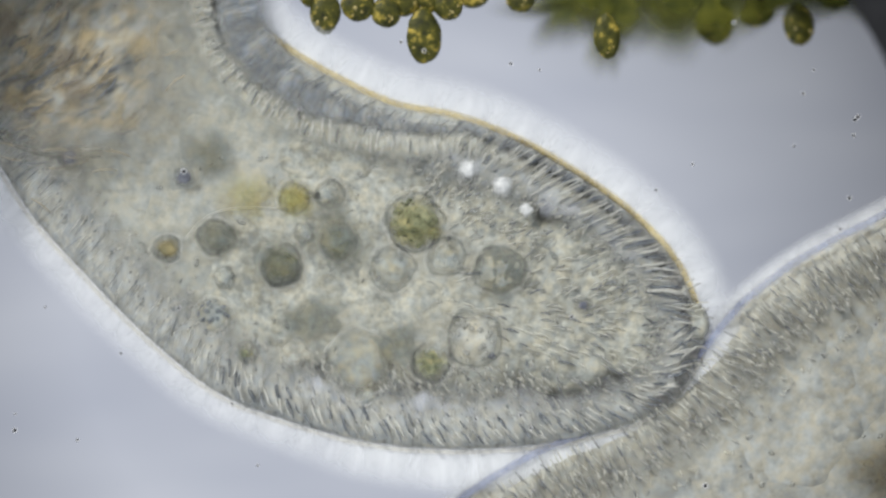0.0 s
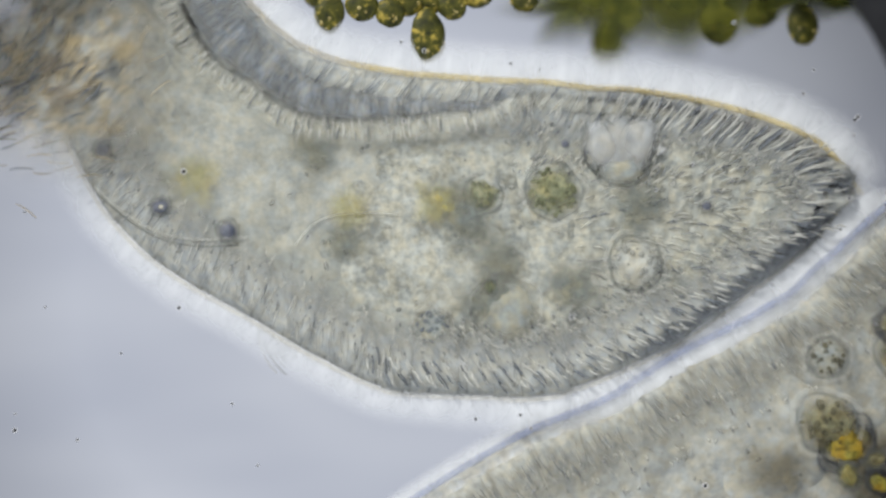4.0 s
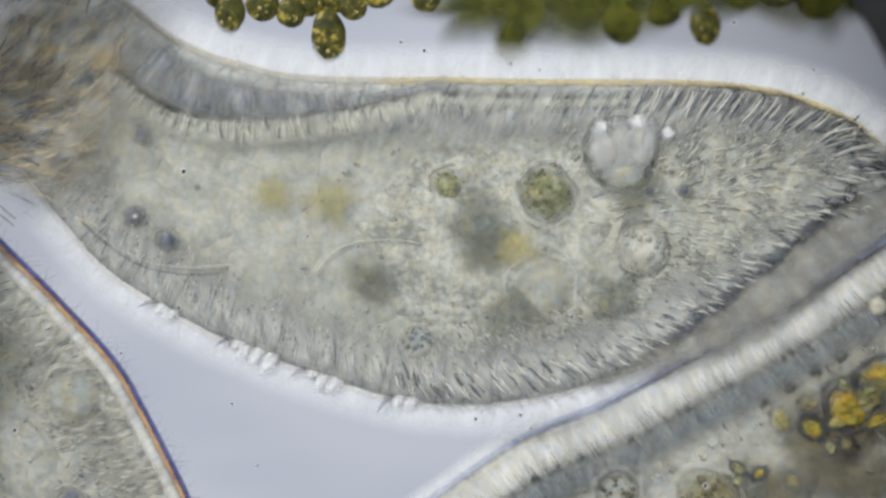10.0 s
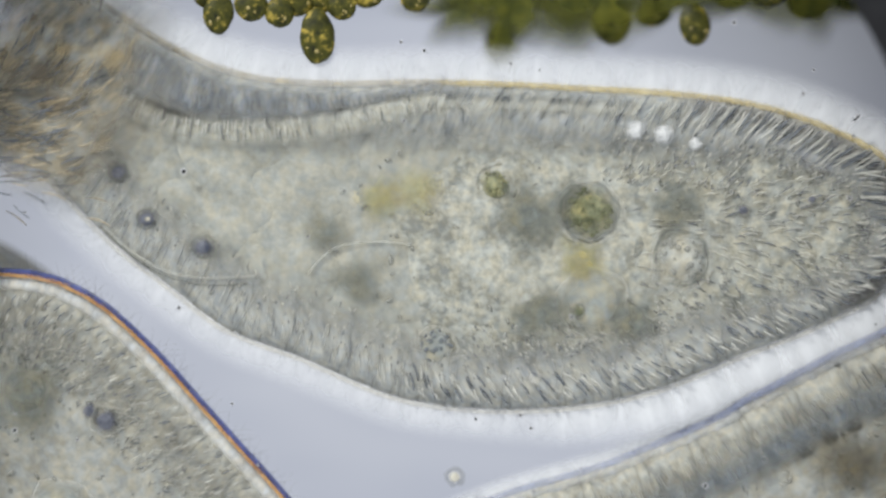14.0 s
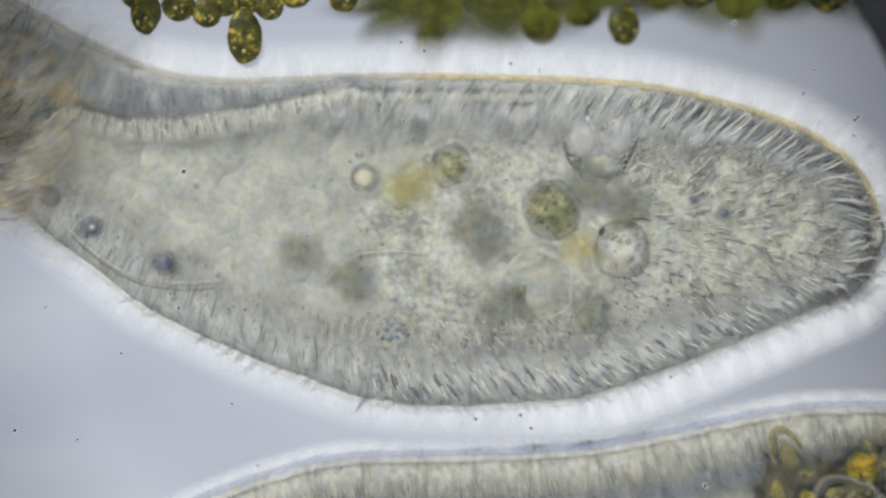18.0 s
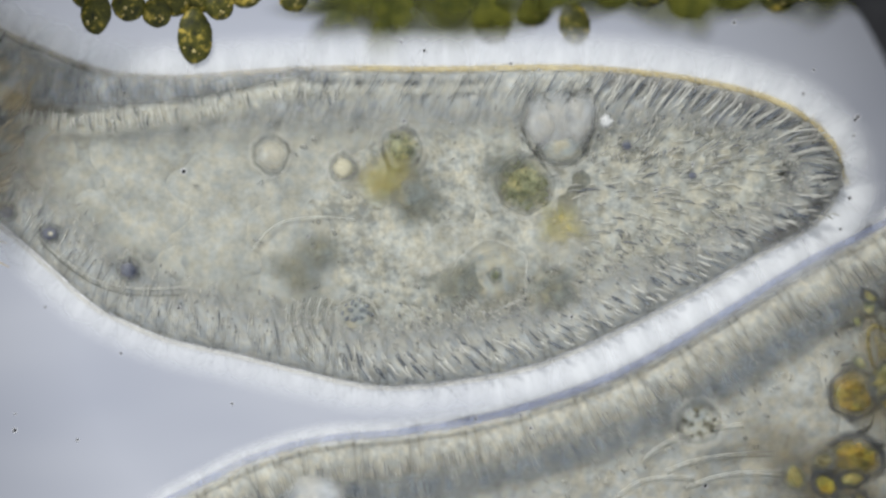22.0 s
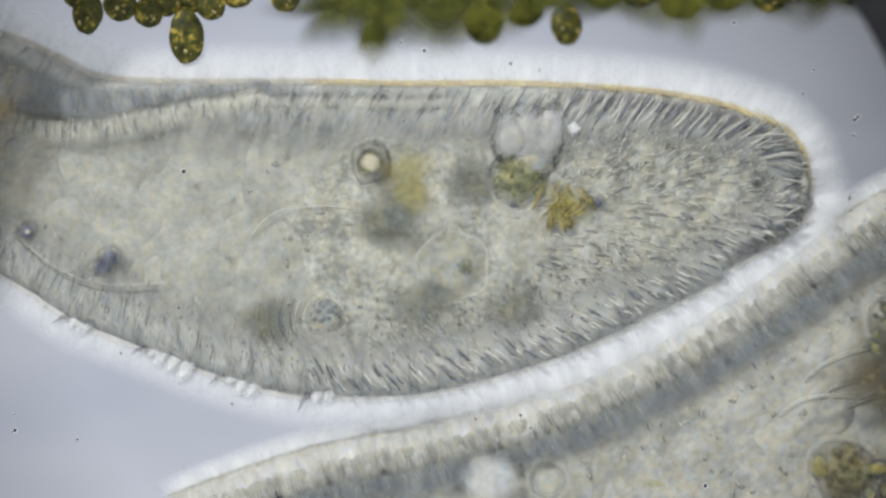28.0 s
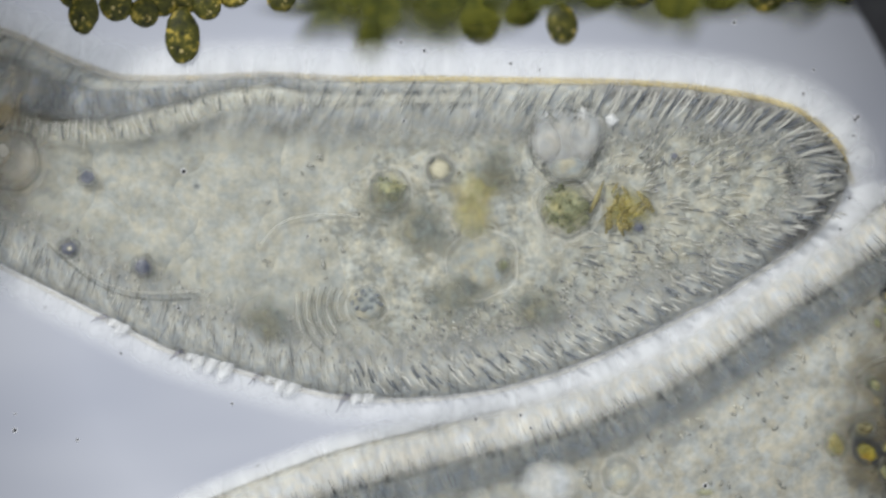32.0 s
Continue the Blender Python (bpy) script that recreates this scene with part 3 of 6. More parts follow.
def sheet(name, nu, nv, place, fade=None):
    """A bent sheet: place(u, v) gives a point and fade(u, v) its two densities."""
    verts, uvs, faces = [], [], []
    for j in range(nv + 1):
        for i in range(nu + 1):
            u, v = i / nu, j / nv
            verts.append(place(u, v))
            uvs.append(fade(u, v) if fade else (u, v))
    w = nu + 1
    for j in range(nv):
        for i in range(nu):
            faces.append((j * w + i, j * w + i + 1, (j + 1) * w + i + 1, (j + 1) * w + i))
    return mesh_of(name, verts, faces, uvs)


def mound(name, a, b, top, power=2.0, rings=14, around=48, bump=0.0, seed=0, lift=2.0, floor=0.0, ragged=0.0, edge=2.2):
    """A flattened body with an oval outline, domed above; it stands on the slide."""
    verts, faces, uvs = [(0, 0, top)], [], [(1.0, 1.0)]
    for k in range(1, rings + 1):
        r = math.sin(k / rings * math.pi / 2) if k < rings else 1.0
        for i in range(around):
            f = 2 * math.pi * i / around
            c, s = math.cos(f), math.sin(f)
            q = (abs(c)**power + abs(s)**power)**(-1 / power)
            q *= 1 + ragged * noise.noise((c * 1.7 + seed, s * 1.7, 3.1 * seed))
            z = floor + (top - floor) * max(0.0, 1 - r**(lift * 2))**0.5
            z += bump * noise.noise((r * c * q * a * 22 + seed, r * s * q * b * 22, seed * 1.7)) * (1 - r**4)
            verts.append((a * r * c * q, b * r * s * q, z))
            uvs.append((min(1.0, (1 - r) * edge), 1.0))
    for i in range(around):
        faces.append((0, 1 + i, 1 + (i + 1) % around))
    for k in range(rings - 1):
        o = 1 + k * around
        for i in range(around):
            j = (i + 1) % around
            faces.append((o + i, o + around + i, o + around + j, o + j))
    return mesh_of(name, verts, faces, uvs)


def tube(name, path, radii, sides=5, taper_ends=True):
    verts, faces = [], []
    path = [Vector(p) for p in path]
    for i, p in enumerate(path):
        d = (path[min(i + 1, len(path) - 1)] - path[max(i - 1, 0)]).normalized()
        x = d.cross(Vector((0, 0, 1)))
        x = x.normalized() if x.length > 1e-4 else Vector((1, 0, 0))
        y = d.cross(x)
        for k in range(sides):
            f = 2 * math.pi * k / sides
            verts.append(p + (x * math.cos(f) + y * math.sin(f)) * radii[i])
    for i in range(len(path) - 1):
        for k in range(sides):
            j = (k + 1) % sides
            faces.append((i * sides + k, i * sides + j, (i + 1) * sides + j, (i + 1) * sides + k))
    faces.append(tuple(range(sides))[::-1])
    faces.append(tuple(range(len(verts) - sides, len(verts))))
    return verts, faces


def joined(name, pieces):
    verts, faces = [], []
    for v, f in pieces:
        o = len(verts)
        verts.extend(v)
        faces.extend(tuple(i + o for i in g) for g in f)
    return mesh_of(name, verts, faces)


BALL_V, BALL_F = None, None
_b = bmesh.new()
bmesh.ops.create_icosphere(_b, subdivisions=1, radius=1.0)
BALL_V = [v.co.copy() for v in _b.verts]
BALL_F = [tuple(v.index for v in f.verts) for f in _b.faces]
_b.free()
_b = bmesh.new()
bmesh.ops.create_icosphere(_b, subdivisions=5, radius=1.0)
FINE_V = [v.co.copy() for v in _b.verts]
FINE_F = [tuple(v.index for v in f.verts) for f in _b.faces]
_b.free()


def pebble(x, y, z, rx, ry, rz, turn=0.0):
    m = Matrix.Translation((x, y, z)) @ Matrix.Rotation(turn, 4, "Z") @ Matrix.Diagonal((rx, ry, rz, 1))
    return [m @ v for v in BALL_V], BALL_F


def lump(name, rx, ry, rz, rough=0.12, freq=2.2, seed=1.0, z=0.0, drop=0.0, dome=False):
    """A rounded lump with an uneven skin; drop stretches one end like a drop."""
    verts, uvs = [], []
    for v in FINE_V:
        uvs.append((min(1.0, (1 - math.hypot(v.x, v.y)) * 1.5 + 0.02) if v.z > 0 else 0.0, 1.0))
        k = 1 + rough * noise.noise(v * freq + Vector((seed, seed * 0.7, -seed)))
        k += rough * 0.4 * noise.noise(v * freq * 3.1 + Vector((seed, 0, 0)))
        w = 1 - drop * max(0.0, v.y) ** 2
        verts.append((v.x * rx * k * w, v.y * ry * k, z + v.z * rz * k))
    faces = [f for f in FINE_F if not dome or max(FINE_V[i].z for i in f) > -0.12]
    return mesh_of(name, verts, faces, uvs)


def ring(name, r, thick, seed=0.0, z=0.0, wobble=0.2, oval=1.0):
    """A soft ring of membrane: densest along its middle, slightly arched."""
    n, m = 44, 6
    verts, uvs, faces = [], [], []
    for i in range(n):
        f = 2 * math.pi * i / n
        q = r * (1 + wobble * noise.noise((math.cos(f) * 1.3 + seed, math.sin(f) * 1.3, seed)))
        w = thick * 2.3 * (1 + 1.1 * noise.noise((math.cos(f) * 2.1, math.sin(f) * 2.1 + seed, 4.0)))
        for k in range(m + 1):
            v = k / m * 2 - 1
            rr = q + w * v
            verts.append((rr * math.cos(f) * oval, rr * math.sin(f), z + thick * 0.8 * (1 - v * v)))
            uvs.append((1 - abs(v), 1.0))
    for i in range(n):
        a, b = i * (m + 1), ((i + 1) % n) * (m + 1)
        for k in range(m):
            faces.append((a + k, a + k + 1, b + k + 1, b + k))
    return mesh_of(name, verts, faces, uvs)


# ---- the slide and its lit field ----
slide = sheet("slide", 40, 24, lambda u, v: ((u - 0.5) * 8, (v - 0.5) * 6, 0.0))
tagged(part("ground_slide", slide, FIELD), "pale lavender glass slide under the drop, glowing for the lamp", "slide", kind="structure")


def diaphragm():
    verts, faces = [], []
    n = 160
    for i in range(n):
        f = 2 * math.pi * i / n
        for r, z in ((0.858, 0.33), (0.855, 0.34), (0.858, 0.35), (1.5, 0.36), (1.5, 0.32)):
            verts.append((r * math.cos(f), r * math.sin(f), z))
    for i in range(n):
        a, b = i * 5, ((i + 1) % n) * 5
        for k in range(5):
            j = (k + 1) % 5
            faces.append((a + k, b + k, b + j, a + j))
    ob = part("field_diaphragm", mesh_of("field_diaphragm", verts, faces), BLACK, None, "", Matrix.Translation((*at(720, 520, 0.34).xy, 0.0)))
    tagged(ob, "round black field diaphragm around the lit field", "diaphragm", kind="structure")


diaphragm()

# ---- cells: edge segments ----
HALF = 50


def cortex_mesh(depth, top, edge_z, seed, scale=1.0):
    """One stretch of a cell's rind: flat inside, rounded down at the edge."""
    def place(u, v):
        x = (u - 0.5) * 2 * HALF * (0.6 + 0.4 * min(1.0, v / 0.6)) * U
        n = -depth * (1 - v)
        k = min(1.0, -n / 46.0)
        z = edge_z + (top - edge_z) * math.sqrt(max(0.0, 1 - (1 - k)**2))
        z += 0.003 * noise.noise((x * 60 + seed, n * 0.03, seed))
        return (x, n * U, z)
    def fade(u, v):
        return (min(1.0, min(u, 1 - u) / 0.16), min(1.0, v / 0.85))
    return sheet("cortex_segment", 8, 22, place, fade)


def skirt_mesh(edge_z):
    """The steep lower flank of the rind, down to the slide."""
    def place(u, v):
        return ((u - 0.5) * 2 * (HALF - 10) * U, (-4 - 26 * v) * U, edge_z * (1 - v) + 0.002)
    return sheet("flank", 4, 4, place, lambda u, v: (1.0, 1.0))


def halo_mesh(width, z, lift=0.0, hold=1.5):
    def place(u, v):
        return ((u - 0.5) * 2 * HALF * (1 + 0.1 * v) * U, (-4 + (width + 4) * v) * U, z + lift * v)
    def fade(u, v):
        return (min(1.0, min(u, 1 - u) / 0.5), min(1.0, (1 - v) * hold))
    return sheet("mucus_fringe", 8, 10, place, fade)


def band_mesh(inner, outer, z0, z1, arch=0.0, soft=0.36):
    def place(u, v):
        n = inner + (outer - inner) * v
        return ((u - 0.5) * 2 * HALF * U, n * U, z0 + (z1 - z0) * v + arch * math.sin(math.pi * v))
    def fade(u, v):
        return (min(1.0, min(u, 1 - u) / 0.5), min(1.0, min(v, 1 - v) / soft))
    return sheet("band", 8, 10, place, fade)


def rod_mesh(length, width, bend, z):
    path, radii = [], []
    for i in range(5):
        f = i / 4
        path.append((bend * U * math.sin(f * math.pi), -length * U * f, z + 0.004 * math.sin(f * math.pi)))
        radii.append(width * U * (0.25 + 0.75 * math.sin(math.pi * (0.12 + 0.8 * f)) ** 0.6))
    return joined("trichocyst", [tube("rod", path, radii, sides=5)])


def hair_mesh(rng, count, low, high, z, thick):
    pieces = []
    for _ in range(count):
        x0, a, ln = rng.uniform(-HALF, HALF), rng.uniform(-0.5, 0.5), rng.uniform(low, high)
        c = rng.uniform(-0.35, 0.35)
        path, radii = [], []
        for i in range(5):
            f = i / 4
            path.append(((x0 + ln * f * (a + c * f)) * U, (-3 + ln * f) * U, z + 0.02 * f))
            radii.append(thick * U * (1 - 0.75 * f))
        pieces.append(tube("hair", path, radii, sides=3))
    return joined("ciliary_fringe", pieces)


def tuft_lobe(length, width):
    """A bright rounded lobe of joined cilia, lying along the edge."""
    me = lump("cirrus", width * U, length * U, width * U * 0.5, rough=0.25, seed=width, drop=0.35)
    return me


# how far the cirri reach out of the rind, by time
BEAT = ([0, 3.2, 5.5, 7.5, 12, 13.5, 17, 18.5, 19.5, 26, 27.5, 32], [0, 0.2, 0.8, 1, 0.9, 0.5, 0.9, 0.9, 0.15, 0.1, 1, 1])
LOBES = [tuft_lobe(19, 13), tuft_lobe(25, 15), tuft_lobe(29, 16), tuft_lobe(31, 17)]
TIPS = [joined("cirrus_tip", [tube("t", [(0, -16 * U, 0), (3 * U, 4 * U, 0), (6 * U, 26 * U, 0.003), (5 * U, 46 * U, 0.004)], [3 * U, 6.5 * U, 4 * U, 0.6 * U])])]


RODS_PALE = [rod_mesh(ln, w, b, 0.0) for ln, w, b in ((36, 1.6, 1.4), (46, 1.9, -1.8), (30, 1.5, 1.2), (42, 1.7, 2.0))]
RODS_TAN = [rod_mesh(ln, w, b, 0.0) for ln, w, b in ((34, 1.7, 2.5), (44, 1.9, -3), (38, 1.6, 2))]
RODS_DARK = [rod_mesh(ln, w, b, 0.0) for ln, w, b in ((38, 1.8, 1.4), (46, 2.1, -1.4), (32, 1.8, 1.6), (42, 2.1, -1.8))]

FAINT_RODS_PALE, FAINT_RODS_DARK = [me.copy() for me in RODS_PALE], [me.copy() for me in RODS_DARK]


def field_mesh(rng, count, near, far, lean, z):
    """Shorter, fainter rods further in, joined."""
    pieces = []
    for _ in range(count):
        x, f = rng.uniform(-HALF / 2 - 4, HALF / 2 + 4), rng.random()
        y, ln = -(near + (far - near) * f), rng.uniform(10, 23) * (1.15 - 0.5 * f)
        a, w = lean + rng.gauss(0, 0.12 + 0.3 * f), rng.uniform(1.3, 2.1)
        path = [((x + math.sin(a) * ln * g) * U, (y - math.cos(a) * ln * g) * U, z + h) for g, h in ((-0.5, -0.002), (0, 0.0015), (0.5, -0.002))]
        pieces.append(tube("r", path, [w * 0.4 * U, w * U, w * 0.4 * U], sides=4))
    return joined("trichocyst_field", pieces)


def chain(cell, poses, key, clockwise, length, rng, first=0.0, depth=150, top=0.176, edge_z=0.135, cortex=CORTEX, halo=70, halo_z=0.15,
          rim=RIM, rim_n=2.0, rim_thick=4.0, rods=8, rod_in=18, lean=0.25, pale=None, hairs=6, tufts=None, inner=36, inner_to=165, halo_mat=HALO, dark_band=None, rim2=None, dark_band_mat=None, tip_depth=0, fold=None, hold=1.0, weak=None, dark_band_to=9999, rim_z=0.0, slim=1.0, tilt=None, rim_low=None, dark_band_low=None, long=0.75, stagger=30, tip_to=520):
    """The rind of a cell in rigid stretches that follow its edge."""
    cortices = [cortex_mesh(depth, top, edge_z, 1.7 * i) for i in range(4)]
    short = [cortex_mesh(tip_depth, top, edge_z, 1.7 * i) for i in range(4)] if tip_depth else cortices
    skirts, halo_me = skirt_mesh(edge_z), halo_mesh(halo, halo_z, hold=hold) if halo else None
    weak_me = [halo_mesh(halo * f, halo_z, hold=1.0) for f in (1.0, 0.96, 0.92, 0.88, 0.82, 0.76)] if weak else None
    rim_me = band_mesh(rim_n - rim_thick * 2, rim_n + rim_thick * 2, rim_z or max(edge_z, halo_z) + 0.004, rim_z or max(edge_z, halo_z) + 0.004)
    rim_dim = rim_me.copy()
    bold = [field_mesh(rng, 24, 10, 78, lean, top + 0.011) for _ in range(3)] if dark_band_low else None
    for me in bold or ():
        me.transform(Matrix.Diagonal((1.2, 1.45, 1, 1)))
    hair_me = [hair_mesh(rng, hairs, 12, 42, edge_z, 0.8) for _ in range(4)] if hairs else None
    pale_me = band_mesh(pale[0], pale[1], top + 0.0045, top - 0.004, 0.002, soft=0.5) if pale else None
    fields = [field_mesh(rng, inner, rod_in + 36, inner_to, lean, top) for _ in range(4)] if inner else None
    tips = [field_mesh(rng, inner // 2, rod_in + 30, 100, lean, top) for _ in range(4)] if inner else None
    faint = [field_mesh(rng, inner // 2, rod_in + 20, inner_to - 30, lean * 0.3, top) for _ in range(4)] if inner else None
    dark_band_me = band_mesh(dark_band[0], dark_band[1], top + (0.006 if dark_band_mat else 0.002), top + dark_band[2], 0.002, soft=0.5 if dark_band_mat else 0.36) if dark_band else None
    tip_rind = band_mesh(-40, 4, top + 0.003, max(edge_z, halo_z) + 0.006, 0.003, soft=0.5) if tip_depth else None
    rim2_me = band_mesh(rim2 - 5, rim2 + 4, 0.160, 0.160) if rim2 else None
    count = int((length - first) / HALF)
    for k in range(count):
        s = first + k * HALF
        rows = []
        for t in TIMES:
            rows.append((t, poses[t].inverted() @ edge_pose(SHAPES[t][key], s, clockwise) @ Matrix.Translation((0, 0, 0.0016 * (k % 2)))))
        seg = part("cortex_segment", (short if s < 420 else cortices)[k % 4], cortex, cell)
        keyed(seg, rows)
        part("flank", skirts, CYTO, seg)
        # bright halo of the optics, painted on a see-through strip
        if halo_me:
            part("mucus_fringe", weak_me[min(5, int((s - weak) / 50))] if weak and s > weak else halo_me, HALO_THIN if weak and s > weak + 150 else halo_mat, seg, "soft white optical halo, painted")
        edge_line = part("rim", rim_dim if fold and s > fold + 300 else rim_me, RIM_DIM if fold and s > fold + 300 else rim, seg, "thin coloured rim")
        if rim_low:
            keyed(edge_line, [(t, pose(0, -60 * float(hermite(*rim_low, t)) * U, -0.05 * float(hermite(*rim_low, t)))) for t in TIMES])
        if hairs:
            part("ciliary_fringe", hair_me[k % 4], HAIR_DARK if k % 3 == 0 else HAIR, seg)
        if tufts and tufts[0] < s < tufts[1]:
            if k % 3 == 1:
                for i, me in enumerate(LOBES[:2 + (k // 3) % 3]):
                    m = pose((26 - 20 * i + rng.uniform(-5, 5)) * U, (-2 + 3 * i + rng.uniform(-6, 4)) * U, 0.152, 0, 0, -34 + 8 * i + rng.uniform(-10, 10)) @ Matrix.Diagonal((1, rng.uniform(0.8, 1.2), 1, 1))
                    cirrus = part("cirrus", me, CIRRUS, seg, "pale rounded cirrus")
                    pieces = [(cirrus, m)]
                    if i == 0:
                        tip = part("cirrus_tip", TIPS[0], CIRRUS_DARK, seg, "dark thin cirrus")
                        pieces.append((tip, m @ pose(12 * U, -6 * U, 0.001) @ Matrix.Diagonal((0.9 - 0.4 * i, 0.5, 0.5, 1))))
                    for ob, base in pieces:
                        keyed(ob, [(t, Matrix.Translation((0, -44 * (1 - float(hermite(*BEAT, t))) * U, -0.05 * (1 - float(hermite(*BEAT, t))))) @ base) for t in TIMES])
        if pale_me:
            band = part("pellicle_band", pale_me, PALE_BAND, seg, "pale striated band along the edge")
            if tilt:
                keyed(band, [(t, pose(0, 14 * (1 - float(hermite(*tilt, t))) * U, -0.036 * (1 - float(hermite(*tilt, t))))) for t in TIMES])
        for i in range(0 if fold and s > fold + 380 else rods - 3 if fold and s > fold else 6 if weak and s > 1080 else rods):
            dark = (i + 2 * k) % 5 < 2
            dim = rim_low or weak and s > 980 or fold and s > fold - 120
            me = rng.choice((FAINT_RODS_DARK if dark else FAINT_RODS_PALE) if dim else RODS_DARK if dark else RODS_PALE)
            x = ((i + 0.5) / (6 if weak and s > 1080 else rods) - 0.5) * HALF + rng.uniform(-2, 2)
            y = -(rod_in + rng.uniform(-8, 8) + (stagger if (i // 2) % 2 else 0))
            m = Matrix.Translation((x * U, y * U, top + (0.009 if pale else 0.001))) @ Matrix.Rotation(lean * (1.1 if s < 950 else 0.7 if s < 1150 else 0.3) + rng.gauss(0, 0.08), 4, "Z") @ Matrix.Diagonal((slim, slim * long * rng.uniform(0.75, 1.25), 1, 1))
            if weak and s > 980:
                m = m @ Matrix.Diagonal((0.62, 1.3, 0.6, 1))
            part("trichocyst", me, (FAINT_DARK if dark else FAINT_PALE) if dim else ROD_DARK if dark else ROD_PALE, seg, "", m)
        if fields and not (fold and s > fold):
            part("trichocyst_field", (tips if tip_depth and s < 330 else fields if s < 900 else faint)[k % 4], ROD_FIELD, seg)
        # painted edge shade on the large ciliate, the neighbour's own dark band
        if dark_band_me and s < dark_band_to:
            rind = part("dense_rind", dark_band_me, dark_band_mat or EDGE_SHADE, seg, "dark bluish edge shade and inner rind")
            if dark_band_low:
                keyed(rind, [(t, pose(0, 0, -0.05 * float(hermite(*dark_band_low, t)))) for t in TIMES])
        if bold:
            rows_of_rods = part("trichocyst_field", bold[k % 3], ROD_FIELD, seg)
            keyed(rows_of_rods, [(t, pose(0, 0, -0.06 * float(hermite([0, 2.6, 4.6, 32], [0, 0, 1, 1], t)))) for t in TIMES])
        if tip_rind and s < tip_to:
            part("tip_rind", tip_rind, DENSE_TIP, seg, "dim brownish rind of the blunt end")
        if rim2_me:
            part("rim", rim2_me, RIM_ORANGE, seg, "thin orange colour fringe, painted")


def sprinkle(rng, count, a, b, z, low, high, power=2.6, dome=0.0):
    pieces = []
    while len(pieces) < count:
        x, y = rng.uniform(-a, a), rng.uniform(-b, b)
        if abs(x / a)**power + abs(y / b)**power < 1:
            r = rng.uniform(low, high)
            pieces.append(pebble(x * U, y * U, z, r * U * rng.uniform(1, 2.4), r * U, r * U * 0.35, rng.uniform(0, 6.3)))
    return joined("granular_layer", pieces)


rng = random.Random(7)
main_cell = thing("ciliate", "large translucent grey ciliate with striped rind, lying on the slide", "ciliate", "ciliates in the drop")
keyed(main_cell, [(t, MAIN_POSE[t]) for t in TIMES])


def in_main(t, x, y, angle=0.0, z=0.0):
    return MAIN_POSE[t].inverted() @ flat_pose(x, y, angle, z)


# endoplasm: the inner body
body_m = in_main(19.0, 975, 410)
part("endoplasm", mound("endoplasm", 400 * U, 200 * U, 0.172, power=2.4, rings=34, around=120, bump=0.006, seed=2, lift=6), CYTO, main_cell, "granular grey inner plasm", body_m @ Matrix.Translation((0, 0, -0.010)))
part("endoplasm", mound("endoplasm", 415 * U, 207 * U, 0.173, power=2.4, rings=34, around=120, bump=0.006, seed=3, lift=6, edge=4.0), CYTO_SKIN, main_cell, "granular grey upper plasm", body_m)
part("granular_layer", sprinkle(rng, 70, 440, 205, 0.172, 2.2, 5.0), GRAIN, main_cell, "pale granules", body_m)
part("granular_layer", sprinkle(rng, 60, 440, 205, 0.172, 2.0, 4.6), GRAIN_DARK, main_cell, "dark granules", body_m)


def between(t, a, b):
    """The middle of the cell between a length on its upper and one on its lower edge, and the axis' turn."""
    p, q = SHAPES[t]["top"][int(a / 10)], SHAPES[t]["low"][int(b / 10)]
    d = p - q
    c = (p + q) / 2
    return c[0], c[1], math.atan2(-d[1], d[0]) - math.pi / 2


def plate(name, a, b, ra, top, material, seed, label, slack=34):
    gap = min(np.linalg.norm(SHAPES[t]["top"][int(a / 10)] - SHAPES[t]["low"][int(b / 10)]) for t in TIMES)
    rb = gap / 2 - slack
    under = 0.011 if a < 400 else 0.0
    ob = part(name, mound(name, ra * U, rb * U, top - under, power=2.6, rings=22, around=70, bump=0.006, seed=seed, lift=6), material, main_cell, label)
    if under:
        part("plasm_skin", mound("plasm_skin", (ra + (40 if a > 200 else 8)) * U, (rb + (10 if a > 200 else -4)) * U, top, power=2.4, rings=22, around=70, bump=0.006, seed=seed + 3, lift=6, edge=3.2), CYTO_SKIN, ob)
    keyed(ob, [(t, MAIN_POSE[t].inverted() @ flat_pose(*between(t, a, b))) for t in TIMES])
    if a < 600:
        part("granular_layer", sprinkle(rng, 10, ra * 0.9, rb * 0.9, top, 2.2, 4.8), GRAIN, ob)
        part("granular_layer", sprinkle(rng, 8, ra * 0.9, rb * 0.9, top, 2.0, 4.6), GRAIN_DARK, ob)
    return ob


def needles(count, a, b, focus, z):
    """Fine rods that point away from a place inside the cell."""
    pieces = []
    for _ in range(count):
        f, q = rng.uniform(0, 6.28), math.sqrt(rng.random())
        x, y = a * q * math.cos(f), b * q * math.sin(f)
        d, ln, w = math.atan2(y, x + focus) + rng.gauss(0, 0.16), rng.uniform(8, 17), rng.uniform(1.5, 2.4)
        path = [((x + math.cos(d) * ln * g) * U, (y + math.sin(d) * ln * g + 2 * h * 300) * U, z + h) for g, h in ((-1, -0.002), (0, 0.002), (1, -0.002))]
        pieces.append(tube("r", path, [w * 0.4 * U, w * U, w * 0.4 * U], sides=4))
    return joined("trichocyst_field", pieces)


